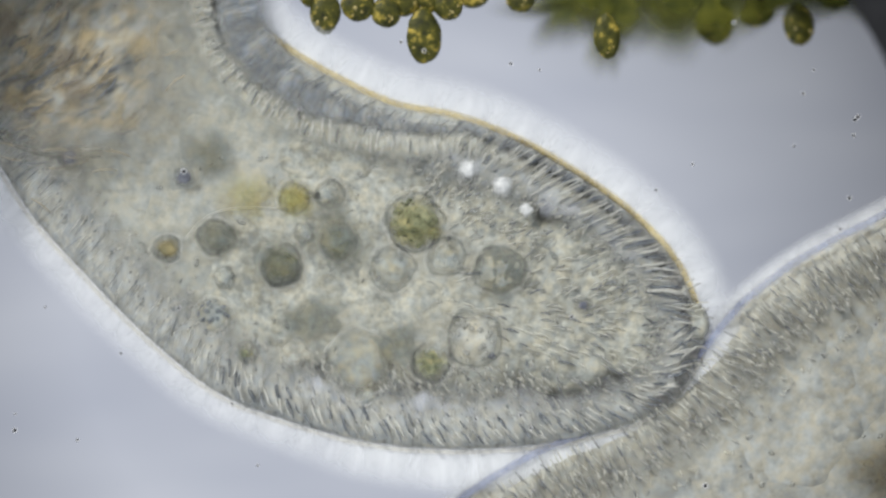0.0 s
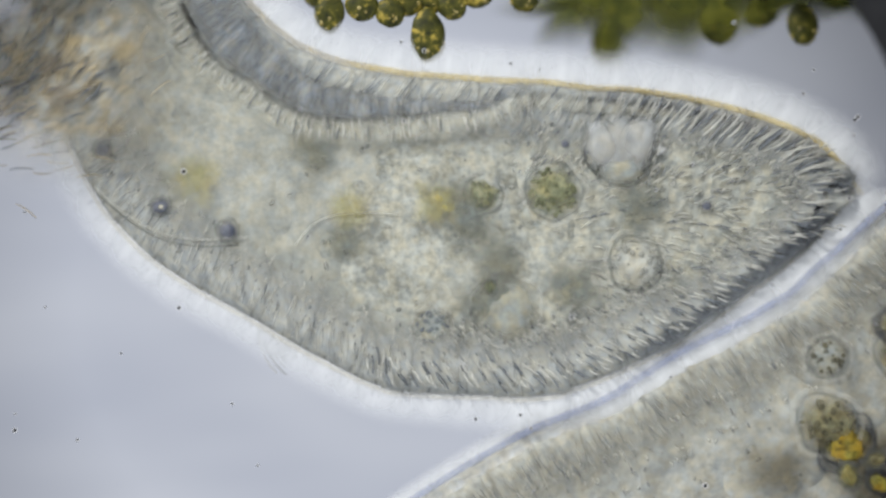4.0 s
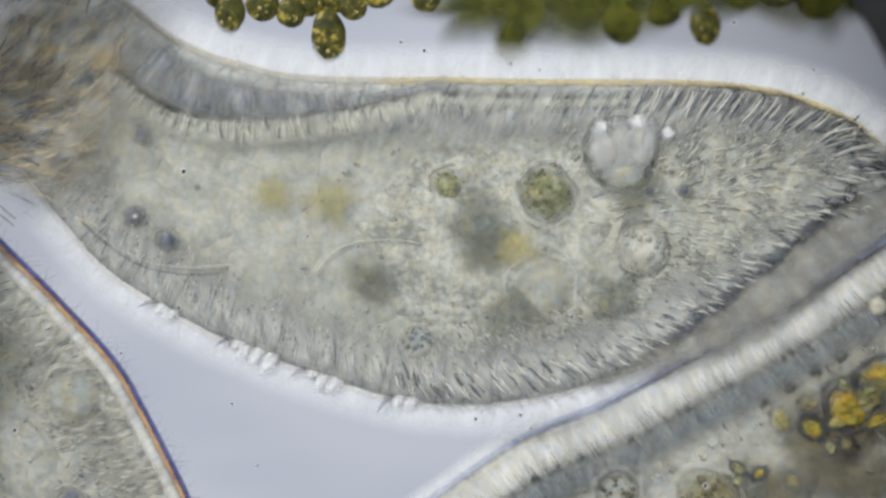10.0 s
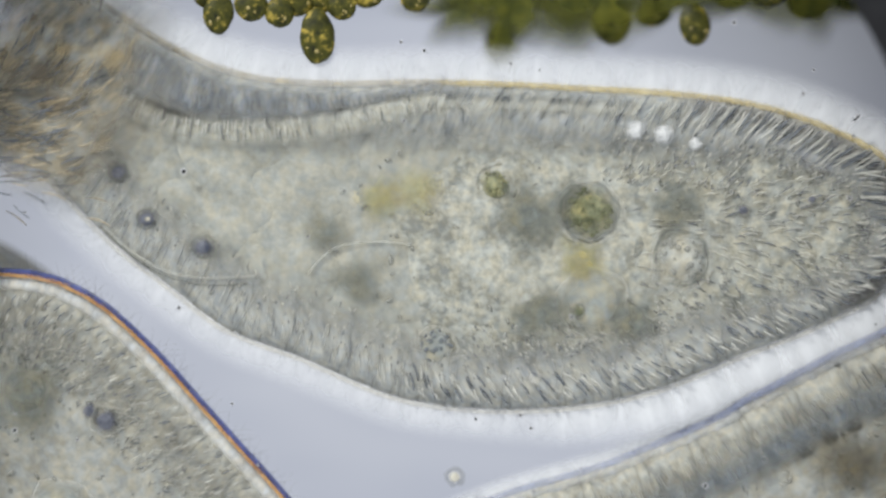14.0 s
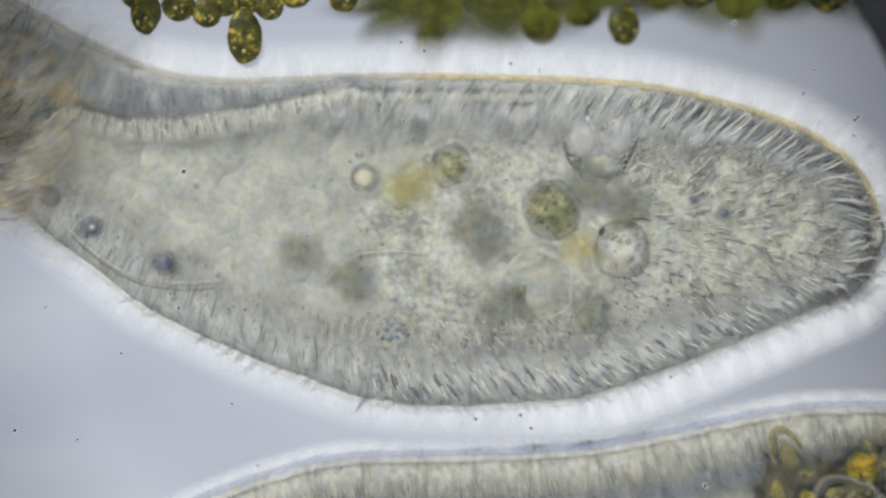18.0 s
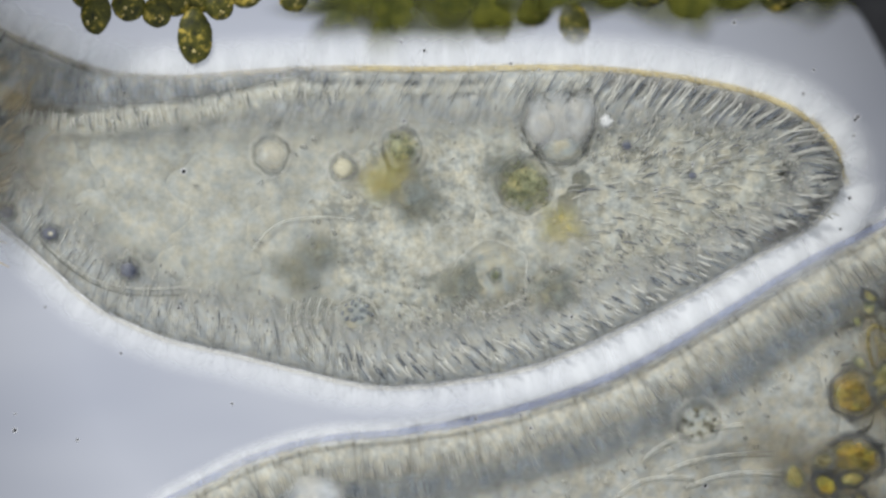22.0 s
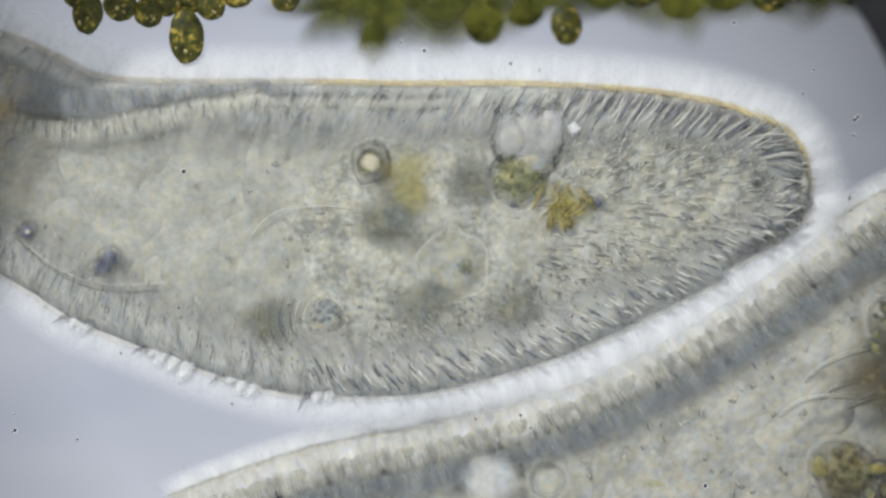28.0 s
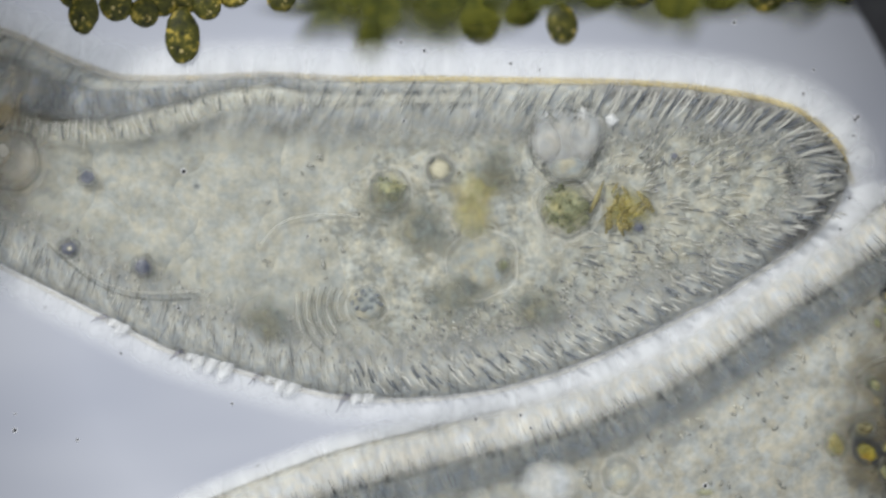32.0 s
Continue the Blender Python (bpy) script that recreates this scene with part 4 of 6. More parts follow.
for i, (a, b) in enumerate(((110, 110), (230, 240), (360, 380), (500, 560), (640, 740), (790, 930), (940, 1110), (1090, 1300), (1240, 1480), (1390, 1650))):
    inner_plate = plate("body_plasm" if i < 4 else "neck_plasm", a, b, (45, 75, 100, 120)[i] if i < 4 else 150, (0.1700 if i < 4 else 0.1722 - 0.0006 * i), CYTO_SMOOTH if i > 5 else CYTO, 4 + i, "granular grey plasm" if i < 4 else "pale narrowing neck of the body", 22 if i < 4 else 26)
    if i < 4:
        part("trichocyst_field", needles((46, 80, 90, 60)[i], (60, 80, 90, 90)[i], (90, 120, 150, 160)[i], (190, 170, 190, 260)[i], 0.1745), ROD_FIELD, inner_plate)
plate("neck_plasm", 1520, 1810, 150, 0.166, CYTO_BROWN, 16, "brownish end of the neck", 20)
LOBE = [(0, 130, 110), (1, 125, 120), (2, 115, 135), (3.2, 110, 125), (5.5, 95, 110), (7.5, 110, 100), (9, 62, 125), (11, 60, 135), (13, 75, 120), (15, 15, 150), (17.6, -12, 190), (19, -20, 190), (21, -60, 200), (24, -110, 210), (26.4, -125, 220), (32, -115, 225)]
lobe = part("front_lobe", mound("front_lobe", 265 * U, 240 * U, 0.186, power=2.2, rings=22, around=70, bump=0.008, seed=6, lift=14, ragged=0.25, edge=1.05), CYTO_BROWN, main_cell, "brownish striped front lobe")
lobe_x = [(r[1] - stage(r[0]), r[2]) for r in LOBE]
LOBE_UP = ([0, 6.5, 9, 32], [0.035, 0.030, 0.010, 0.010])
keyed(lobe, [(t, in_main(t, v[0] + stage(t), v[1], 0.0, float(hermite(*LOBE_UP, t)))) for t in TIMES for v in [hermite([r[0] for r in LOBE], lobe_x, t)]])
hem = part("front_lobe", mound("front_lobe", 160 * U, 165 * U, 0.184, power=2.2, rings=18, around=60, bump=0.008, seed=8, lift=14, ragged=0.25, edge=1.0), CYTO_BROWN, main_cell, "brownish striped hem of the front lobe")
keyed(hem, [(t, in_main(t, v[0] + stage(t) + 5 * f, v[1] + 100 * f, -0.5 * f, 0.02 - 0.04 * (1 - f))) for t in TIMES for v in [hermite([r[0] for r in LOBE], lobe_x, t)] for f in [float(hermite([0, 6.5, 9, 32], [0, 0, 1, 1], t))]])
for base, count, wide in ((lobe, 240, 82), (hem, 130, 62)):
    for i in range(count):
        me = rng.choice(RODS_TAN if rng.random() < 0.66 else RODS_DARK)
        x, y = rng.gauss(0, wide), rng.gauss(0, wide)
        m = Matrix.Translation((x * U, y * U, 0.187 - 0.02 * (x * x + y * y) / 40000)) @ Matrix.Rotation(-0.9 + 0.004 * y + rng.gauss(0, 0.2), 4, "Z")
        part("trichocyst", me, ROD_TAN if me in RODS_TAN else ROD_DARK, base, "", m)
GOLDEN = surface("golden_inclusion", (0.42, 0.31, 0.13), (0.66, 0.50, 0.25), fine=40, coarse=16, bump=0.2, rough=0.5, fade="rough", opaque=0.42)
UMBER = surface("umber_inclusion", (0.16, 0.13, 0.09), (0.32, 0.26, 0.18), fine=40, coarse=16, bump=0.2, rough=0.5, fade="soft", opaque=0.5)
for i, (x, y, r) in enumerate(((40, 40, 16), (-10, 95, 12), (105, -95, 26), (85, -120, 18), (-60, 20, 20), (20, -60, 30), (-90, -70, 26), (60, 110, 24), (-40, 130, 22), (-110, 60, 34), (130, 20, 26), (0, 0, 24))):
    part("inclusion", lump("inclusion", r * U * 1.2, r * U, r * 0.3 * U, rough=0.4, seed=40 + i, dome=True), UMBER if i % 2 else GOLDEN, lobe, "soft golden inclusion" if i % 2 == 0 else "soft umber inclusion", pose(x * U, y * U, 0.1885 - 0.02 * (x * x + y * y) / 40000, 0, 0, 37 * i))
chain(main_cell, MAIN_POSE, "top", True, 1830, rng, first=25, halo=80, hairs=7, lean=-0.45, hold=0.9, dark_band=(-46, -2, -0.04), tip_depth=110, fold=640, long=1.3, stagger=0, rod_in=12)
chain(main_cell, MAIN_POSE, "low", False, 1960, rng, first=25, cortex=CORTEX_LOW, rim=RIM_PALE, rim_thick=3.0, hold=1.5, weak=620, dark_band_to=850, halo=84, hairs=6, tufts=(900, 1500), lean=0.58, dark_band=(-58, -2, -0.04), tip_depth=110, tip_to=180, rods=10, long=0.66, stagger=18, inner_to=150)

# plasm that fills the neck behind the lower rind
for i, s in enumerate(range(1000, 1960, 110)):
    filling = part("neck_plasm", mound("neck_plasm", 130 * U, 125 * U, 0.1655 - 0.0005 * (i % 3), power=2.4, rings=14, around=44, bump=0.005, seed=80 + i, lift=6), CYTO_SMOOTH, main_cell, "pale plasm of the neck")
    keyed(filling, [(t, MAIN_POSE[t].inverted() @ edge_pose(SHAPES[t]["low"], s, False) @ Matrix.Translation((0, -140 * U, 0))) for t in TIMES])

# the lower flank swells out while the neighbour presses on it
BULGE = ([0, 3.0, 5.5, 9.0, 10.0, 11.0, 11.6, 12.0, 32], [0.25, 0.4, 1, 1, 1, 1, 0.4, 0, 0])
swell_me = band_mesh(-60, 98, 0.168, 0.161, 0.004, soft=0.5)
for k in range(13):
    s = 60 + k * HALF
    rows = []
    for t in TIMES:
        f = float(hermite(*BULGE, t))
        out = -135 * (1 - f) - max(0, k - 6) * 15
        rows.append((t, MAIN_POSE[t].inverted() @ edge_pose(SHAPES[t]["low"], s, False) @ Matrix.Translation((0, out * U, -0.09 * (1 - f) + 0.0012 * (k % 2)))))
    keyed(part("swollen_flank", swell_me, FLANK, main_cell, "blurred brownish swollen flank"), rows)

# painted shade: a dark band in the gap while the cells first meet
CONTACT = ([0, 0.4, 1.0, 3.2, 5.5, 10.0, 11.0, 12.0, 32], [0.35, 0.9, 1, 0.92, 0.86, 0.86, 0.7, 0, 0])
DARK_EDGE = surface("pressed_rind", (0.10, 0.115, 0.14), (0.25, 0.27, 0.30), fine=40, coarse=10, bump=0.1, rough=0.5, fade="sum", opaque=0.58, vein=(0.8, 1.2))
contact_shade_me = band_mesh(-34, 16, 0.184, 0.172, 0.0, soft=0.5)
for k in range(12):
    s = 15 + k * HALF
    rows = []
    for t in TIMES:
        f = float(hermite(*CONTACT, t)) * min(1.0, (13 - k) / 4)
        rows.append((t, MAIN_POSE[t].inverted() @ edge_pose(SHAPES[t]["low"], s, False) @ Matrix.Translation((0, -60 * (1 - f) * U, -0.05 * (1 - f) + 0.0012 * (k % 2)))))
    keyed(part("pressed_rind", contact_shade_me, DARK_EDGE, main_cell, "dark blue-grey painted shade between two cells"), rows)

# a dark band comes out along the blunt end, by time
TIP_DARK = ([0, 3.2, 5.0, 10.5, 12.0, 13.0, 32], [0, 0.3, 1, 1, 0.8, 0.3, 0])
tip_dark_me = band_mesh(-60, 3, 0.184, 0.158, 0.0, soft=0.5)
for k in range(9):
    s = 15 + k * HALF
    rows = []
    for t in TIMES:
        f = float(hermite(*TIP_DARK, t)) * min(1.0, (12 - k) / 5)
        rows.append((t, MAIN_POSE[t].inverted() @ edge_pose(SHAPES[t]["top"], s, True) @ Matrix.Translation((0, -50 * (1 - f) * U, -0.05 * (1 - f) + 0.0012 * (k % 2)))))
    keyed(part("pressed_rind", tip_dark_me, DARK_EDGE, main_cell, "dark blue-grey band along the blunt end"), rows)

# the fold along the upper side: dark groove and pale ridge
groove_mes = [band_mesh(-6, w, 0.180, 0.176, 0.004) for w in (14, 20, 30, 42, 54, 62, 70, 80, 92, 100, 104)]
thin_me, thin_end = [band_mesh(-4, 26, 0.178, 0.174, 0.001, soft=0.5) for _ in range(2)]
ridge_mes = [band_mesh(-w, 4, 0.1825, 0.1845, 0.002 * w / 54, soft=0.5) for w in (22, 26, 28, 30, 32, 34, 38, 46, 54)]
for k in range(20):
    s = 25 + k * HALF
    rows = [(t, MAIN_POSE[t].inverted() @ edge_pose(SHAPES[t]["ridge"], s, True) @ Matrix.Translation((0, 0, 0.0012 * (k % 2)))) for t in TIMES]
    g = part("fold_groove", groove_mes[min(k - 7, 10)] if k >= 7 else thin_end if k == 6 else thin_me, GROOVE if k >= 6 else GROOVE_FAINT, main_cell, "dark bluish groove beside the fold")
    keyed(g, rows)
    part("fold_ridge", ridge_mes[min(k, 8)], RIDGE_MAT if k > 8 else RIDGE_MID if k > 5 else RIDGE_FAINT, g, "pale cream striped ridge")
    for i in range(10 if k > 8 else 6 if k > 4 else 0):
        m = Matrix.Translation(((i * 4.6 - 22 + rng.uniform(-2, 2)) * U, rng.uniform(-24, 4) * U, 0.186)) @ Matrix.Rotation(rng.gauss(0.05, 0.12), 4, "Z") @ Matrix.Diagonal((0.7, rng.uniform(0.35, 0.8), 1, 1))
        part("trichocyst", (RODS_DARK if i % 5 == 2 else RODS_PALE)[i % 4], ROD_DARK if i % 5 == 2 else ROD_PALE, g, "", m)

# ---- what floats inside the cells ----
def floating(cell, poses, name, rows, build, z=0.0, label=""):
    """A part that drifts in a cell: rows of time, x, y and, where it sinks, a drop in height."""
    ts = [r[0] for r in rows]
    vs = [(r[1] - stage(r[0]), r[2], r[3] if len(r) > 3 else 0.0) for r in rows]
    ob = build(cell)
    tagged(ob, label)
    keyed(ob, [(t, poses[t].inverted() @ flat_pose(v[0] + stage(t), v[1], 0.0, z + v[2]))
               for t in TIMES for v in [hermite(ts, vs, t)]])
    return ob


def vacuole(name, r, material, rim=MEMBRANE, seed=1.0, flat=0.4, grains=0, grain_mat=GRAIN_DARK, oval=1.0, rough=0.1, thick=2.2):
    def build(cell):
        ob = part(name, lump(name, r * U * oval, r * U, r * U * flat, rough=rough, seed=seed, dome=True), material, cell)
        if rim:
            part("membrane", ring("membrane", r * U * 0.95, thick * U, seed, z=r * U * flat * 0.55, oval=oval), rim, ob)
            # rim of light around the vacuole, painted as a pale soft ring
            if rim is MEMBRANE and r > 22:
                part("bright_rim", ring("bright_rim", r * U * 1.1, thick * 1.1 * U, seed, z=r * U * flat * 0.5, oval=oval), BRIGHT_RIM, ob)
        if grains:
            g = random.Random(int(seed * 100))
            pieces = []
            for _ in range(grains):
                f, q = g.uniform(0, 6.28), r * 0.8 * math.sqrt(g.random())
                z = r * flat * math.sqrt(max(0.05, 1 - (q / r)**2))
                w = g.uniform(0.04, 0.10 if grains > 30 else 0.13) * r
                pieces.append(pebble(q * math.cos(f) * U * oval, q * math.sin(f) * U, z * U, w * U * g.uniform(1, 1.8), w * U, w * U * 0.8, g.uniform(0, 6.3)))
            part("granular_filling", joined("granular_filling", pieces), grain_mat, ob)
        return ob
    return build


def smudge(name, a, b, material, seed):
    def build(cell):
        return part(name, mound(name, a * 1.35 * U, b * 1.35 * U, 0.012, power=2.0, rings=10, around=40, bump=0.002, seed=seed, lift=1.5, ragged=0.5, edge=1.25), material, cell)
    return build


TOPZ = 0.172
def inside(name, rows, build, label, z=TOPZ):
    return floating(main_cell, MAIN_POSE, name, rows, build, z, label)


# the contractile vacuole: the pool fills and sinks away, its beads stay
POOL = [(0, 850, 345, -0.04), (1, 960, 335, -0.04), (2, 1020, 285, -0.035), (2.5, 1030, 265, -0.025), (3.2, 1060, 260, -0.006), (5.5, 1160, 260, 0), (6, 1180, 258, 0), (7.5, 1220, 268, 0), (9, 1100, 262, 0),
        (11, 1115, 280, -0.006), (12, 1130, 285, -0.03), (13, 1150, 270, -0.045), (15, 1075, 255, -0.03), (17.6, 1055, 250, -0.01), (19, 1078, 245, 0), (21, 1025, 225, 0),
        (23.1, 975, 222, -0.003), (24.2, 965, 220, -0.035), (26, 950, 225, -0.04), (26.4, 930, 235, -0.015), (29, 945, 252, -0.004), (30.5, 975, 260, 0), (32, 1000, 255, 0)]
pool = inside("pool", POOL, vacuole("contractile_vacuole", 67, PETAL, MEMBRANE, 3.1, 0.2, rough=0.2, thick=1.4), "bright watery contractile vacuole")
for i, (x, y, a, b, turn) in enumerate(((-34, 2, 34, 54, 12), (33, 8, 35, 60, -16), (2, -44, 46, 30, 5))):
    petal = part("vacuole_lobe", lump("vacuole_lobe", a * U, b * U, 11 * U, rough=0.16, seed=5.3 + i, dome=True), PALE_VAC if i == 2 else PETAL, pool, "pale watery petal of the vacuole", pose(x * U, y * U, 5 * U, 0, 0, turn))
    part("membrane", ring("membrane", b * 0.98 * U, 1.3 * U, 5.3 + i, z=6 * U, oval=a / b), MEMBRANE, petal)
BEADS = (([(0, 828, 300), (0.5, 870, 318), (1, 922, 298), (2, 970, 256), (3.2, 1010, 235), (5.5, 1130, 225, -0.03), (7.5, 1185, 225, -0.03), (9, 1062, 228, -0.012), (11, 1080, 235), (12, 1095, 243), (13, 1118, 240), (15, 1050, 225), (17.6, 1030, 215, -0.01), (19, 1040, 205, -0.015), (21, 995, 185, -0.015), (24, 937, 207), (26, 925, 205), (29, 925, 225, -0.01), (32, 960, 205, -0.01)], 21),
         ([(0, 888, 330), (0.5, 925, 338), (1, 985, 328), (2, 1045, 265), (3.2, 1080, 245), (5.5, 1195, 228, -0.03), (7.5, 1250, 225, -0.03), (9, 1130, 220, -0.012), (11, 1145, 225), (12, 1165, 242), (13, 1185, 245), (15, 1085, 232), (17.6, 1080, 222, -0.01), (19, 1100, 205, -0.015), (21, 1050, 185, -0.015), (24, 995, 192), (26, 985, 200), (29, 965, 215, -0.01), (32, 1030, 205, -0.01)], 22),
         ([(0, 930, 372), (0.5, 965, 380), (1, 1030, 375), (2, 1090, 310), (3.2, 1130, 280), (5.5, 1225, 250, -0.03), (7.5, 1280, 255, -0.03), (9, 1160, 255, -0.012), (11, 1215, 220), (12, 1225, 270), (13, 1240, 268), (15, 1140, 245), (19, 1150, 230, -0.01), (21, 1110, 215), (24, 1050, 222), (26, 1040, 215), (29, 1005, 235), (32, 1080, 215)], 15))
for k, (rows, r) in enumerate(BEADS):
    inside("bead", rows, vacuole("collecting_canal", r, BEAD, None, 1.3 * k + 0.4, 0.6, rough=0.2), "bright white bead of the vacuole", TOPZ + 0.004)

inside("green", [(0, 735, 395), (0.5, 765, 400), (1, 833, 400), (2, 912, 365), (3.2, 945, 345), (5.5, 1042, 338), (6, 1060, 335), (7.5, 1090, 340), (9, 970, 340), (11, 982, 357), (12, 1005, 388), (13, 1050, 362), (15, 953, 390), (17.6, 965, 385), (19, 1002, 335), (21, 955, 330), (24, 930, 325), (26.4, 905, 300), (29, 930, 330), (30.5, 962, 350), (32, 1000, 370)],
       vacuole("food_vacuole", 52, GREEN_VAC, MEMBRANE, 2.2, 0.32, 60, GRAIN_OLIVE, rough=0.14), "round green granular food vacuole")
inside("grey ring", [(0, 695, 475), (0.5, 722, 485), (1, 787, 478), (2, 868, 440), (3.2, 908, 400), (5.5, 1010, 370, -0.03), (32, 960, 390, -0.03)],
       vacuole("food_vacuole", 40, PALE_VAC, MEMBRANE, 5.2, 0.3, 14, GRAIN_DARK), "pale round vacuole with a dark membrane")
inside("grey", [(0, 888, 478), (0.5, 890, 490), (1, 965, 470), (2, 1040, 395), (3.2, 1085, 370), (5.5, 1210, 350), (7.5, 1270, 330), (9, 1120, 325), (11, 1150, 350), (12, 1165, 360), (13, 1195, 360), (15, 1120, 360), (17.6, 1105, 362), (19, 1105, 340), (21, 1050, 335, -0.004), (24, 1000, 300, -0.02), (32, 1020, 300, -0.02)],
       smudge("dark_food", 52, 46, DARK_VAC, 1), "soft dark grey food mass")
inside("granular", [(0, 840, 600), (0.5, 850, 590), (1, 920, 580), (2, 1040, 522), (3.2, 1085, 480), (5.5, 1190, 458), (7.5, 1240, 450), (9, 1140, 440), (11, 1150, 450), (12, 1188, 472), (13, 1195, 466), (15, 1130, 452), (17.6, 1092, 450), (19, 1128, 430), (21, 1070, 440, -0.012), (24, 1010, 430, -0.03), (32, 1060, 440, -0.03)],
       vacuole("pale_vacuole", 52, CREAM_VAC, MEMBRANE, 7.7, 0.3, 26, GRAIN, rough=0.16), "pale granular vacuole")
inside("pale", [(0, 640, 640), (0.5, 650, 610), (1, 710, 612), (2, 812, 578), (3.2, 835, 560), (5.5, 1030, 520), (7.5, 1082, 492), (9, 972, 500), (11, 965, 520), (12, 1005, 548), (13, 1050, 530), (15, 965, 540), (17.6, 950, 510), (19, 950, 495), (21, 910, 490), (24, 850, 478), (26.4, 805, 462), (29, 805, 475), (30.5, 830, 472), (32, 855, 465)],
       vacuole("pale_vacuole", 66, PALE_VAC, MEMBRANE_PALE, 8.8, 0.2, 0, rough=0.1, thick=1.8), "large pale round vacuole")
inside("droplet", [(0, 435, 625), (2, 640, 590), (5.5, 1010, 470), (9, 1000, 470, -0.02), (15, 935, 557), (19, 932, 503), (21, 906, 490), (24, 868, 482), (26.4, 818, 455), (29, 833, 484), (30.5, 870, 485), (32, 890, 470)],
       vacuole("green_droplet", 12, GREEN_VAC, MEMBRANE, 4.1, 0.7), "small dark green droplet", TOPZ + 0.008)
for k, (rows, a, b) in enumerate((
        ([(0, 705, 610), (0.5, 730, 625), (1, 820, 605), (2, 930, 545), (3.2, 970, 505), (5.5, 1110, 510), (7.5, 1170, 500), (9, 1080, 515), (13, 1130, 550), (15, 1040, 570), (19, 1065, 540), (21, 1020, 520), (24, 960, 500), (26.4, 920, 532), (29, 920, 540), (30.5, 945, 550), (32, 955, 540)], 42, 40),
        ([(0, 550, 560), (0.5, 625, 565), (1, 680, 575), (2, 760, 548), (3.2, 815, 525), (5.5, 955, 535), (7.5, 1010, 540), (9, 908, 545), (11, 905, 548), (12, 935, 562), (13, 950, 555), (15, 880, 545), (17.6, 880, 540), (19, 895, 520), (21, 850, 500), (24, 790, 490), (26.4, 740, 520), (29, 750, 530), (30.5, 785, 520), (32, 800, 518)], 66, 34),
        ([(0, 600, 425), (0.5, 632, 430), (1, 690, 440), (2, 770, 400), (3.2, 790, 390), (5.5, 890, 380), (7.5, 960, 400), (9, 860, 400), (11, 850, 400), (12, 870, 425), (13, 930, 395), (15, 850, 390), (17.6, 850, 420), (19, 850, 372), (21, 760, 350), (24, 745, 350), (26.4, 690, 380), (29, 700, 400), (30.5, 722, 420), (32, 745, 410)], 50, 62),
        ([(0, 375, 275), (0.5, 410, 270), (1, 470, 300), (2, 500, 270), (3.2, 520, 270), (5.5, 640, 280, -0.01), (9, 690, 480), (13, 640, 500), (15, 560, 500), (19, 640, 490), (21, 560, 480), (24, 520, 480), (29, 460, 575), (30.5, 470, 575), (32, 475, 570)], 40, 42),
        ([(0, 390, 420), (0.5, 430, 425), (1, 580, 475), (2, 555, 455), (3.2, 570, 420), (5.5, 700, 460), (7.5, 760, 470), (9, 660, 490), (11, 650, 480), (12, 545, 440), (13, 560, 420), (15, 520, 400), (19, 560, 450), (24, 620, 430), (32, 680, 360)], 38, 30))):
    inside("dark", rows, smudge("dark_food", a, b, DARK_VAC, 3 + k), "soft dark grey food mass")
inside("round dark", [(0, 500, 470), (2, 740, 400), (5.5, 900, 330, -0.007), (9, 800, 330, -0.007), (12, 830, 335, -0.007), (13, 875, 330, -0.007), (15, 800, 330, -0.006), (17.6, 795, 300), (19, 805, 285), (21, 748, 270), (24, 688, 262), (26.4, 622, 290), (29, 672, 290), (30.5, 655, 312), (32, 690, 340)],
       vacuole("food_vacuole", 37, GREEN_VAC, MEMBRANE, 9.9, 0.3, 10, GRAIN_OLIVE), "dark olive food vacuole")
inside("dark disc", [(0, 490, 460), (2, 780, 480), (5.5, 920, 440), (9, 860, 440), (13, 920, 420), (15, 1020, 325), (17.6, 1030, 325), (19, 1030, 325), (21, 975, 310), (23, 860, 300), (24, 862, 298), (26.4, 818, 310), (29, 848, 320), (30.5, 866, 322), (32, 878, 300)],
       smudge("dark_food", 44, 44, DARK_VAC, 21), "round dark grey food mass")
YEL = [([(0, 735, 395), (1, 575, 350), (2, 662, 370), (3.2, 722, 350), (5.5, 860, 385), (7.5, 905, 400), (9, 885, 420), (11, 938, 445), (12, 970, 455), (13, 1010, 460), (15, 968, 452), (17.6, 1010, 440), (19, 1050, 420), (21, 1010, 400), (24, 1005, 382), (26.4, 970, 365), (29, 1025, 362), (30.5, 1060, 355), (32, 1105, 365)], 42, 40),
       ([(0, 440, 350), (1, 530, 370), (2, 245, 300), (3.2, 290, 315), (5.5, 480, 330), (7.5, 610, 370), (9, 560, 360), (11, 622, 360), (12, 660, 360), (13, 712, 350), (15, 680, 335), (17.6, 730, 325), (19, 750, 325), (21, 712, 315), (24, 708, 312), (26.4, 700, 300), (29, 748, 320), (30.5, 800, 340), (32, 840, 345)], 44, 40),
       ([(0, 520, 350), (1, 620, 350), (2, 650, 400), (3.2, 690, 400), (5.5, 420, 275), (7.5, 530, 330), (9, 480, 330), (11, 500, 350), (13, 620, 350), (15, 640, 345), (19, 730, 330), (21, 690, 320), (24, 690, 330), (29, 740, 350), (32, 830, 380)], 34, 40)]
for k, (rows, a, b) in enumerate(YEL):
    inside("yellow", rows, smudge("yellow_food", a, b, YELLOW, 31 + k), "soft yellow-olive food patch", TOPZ + 0.001)
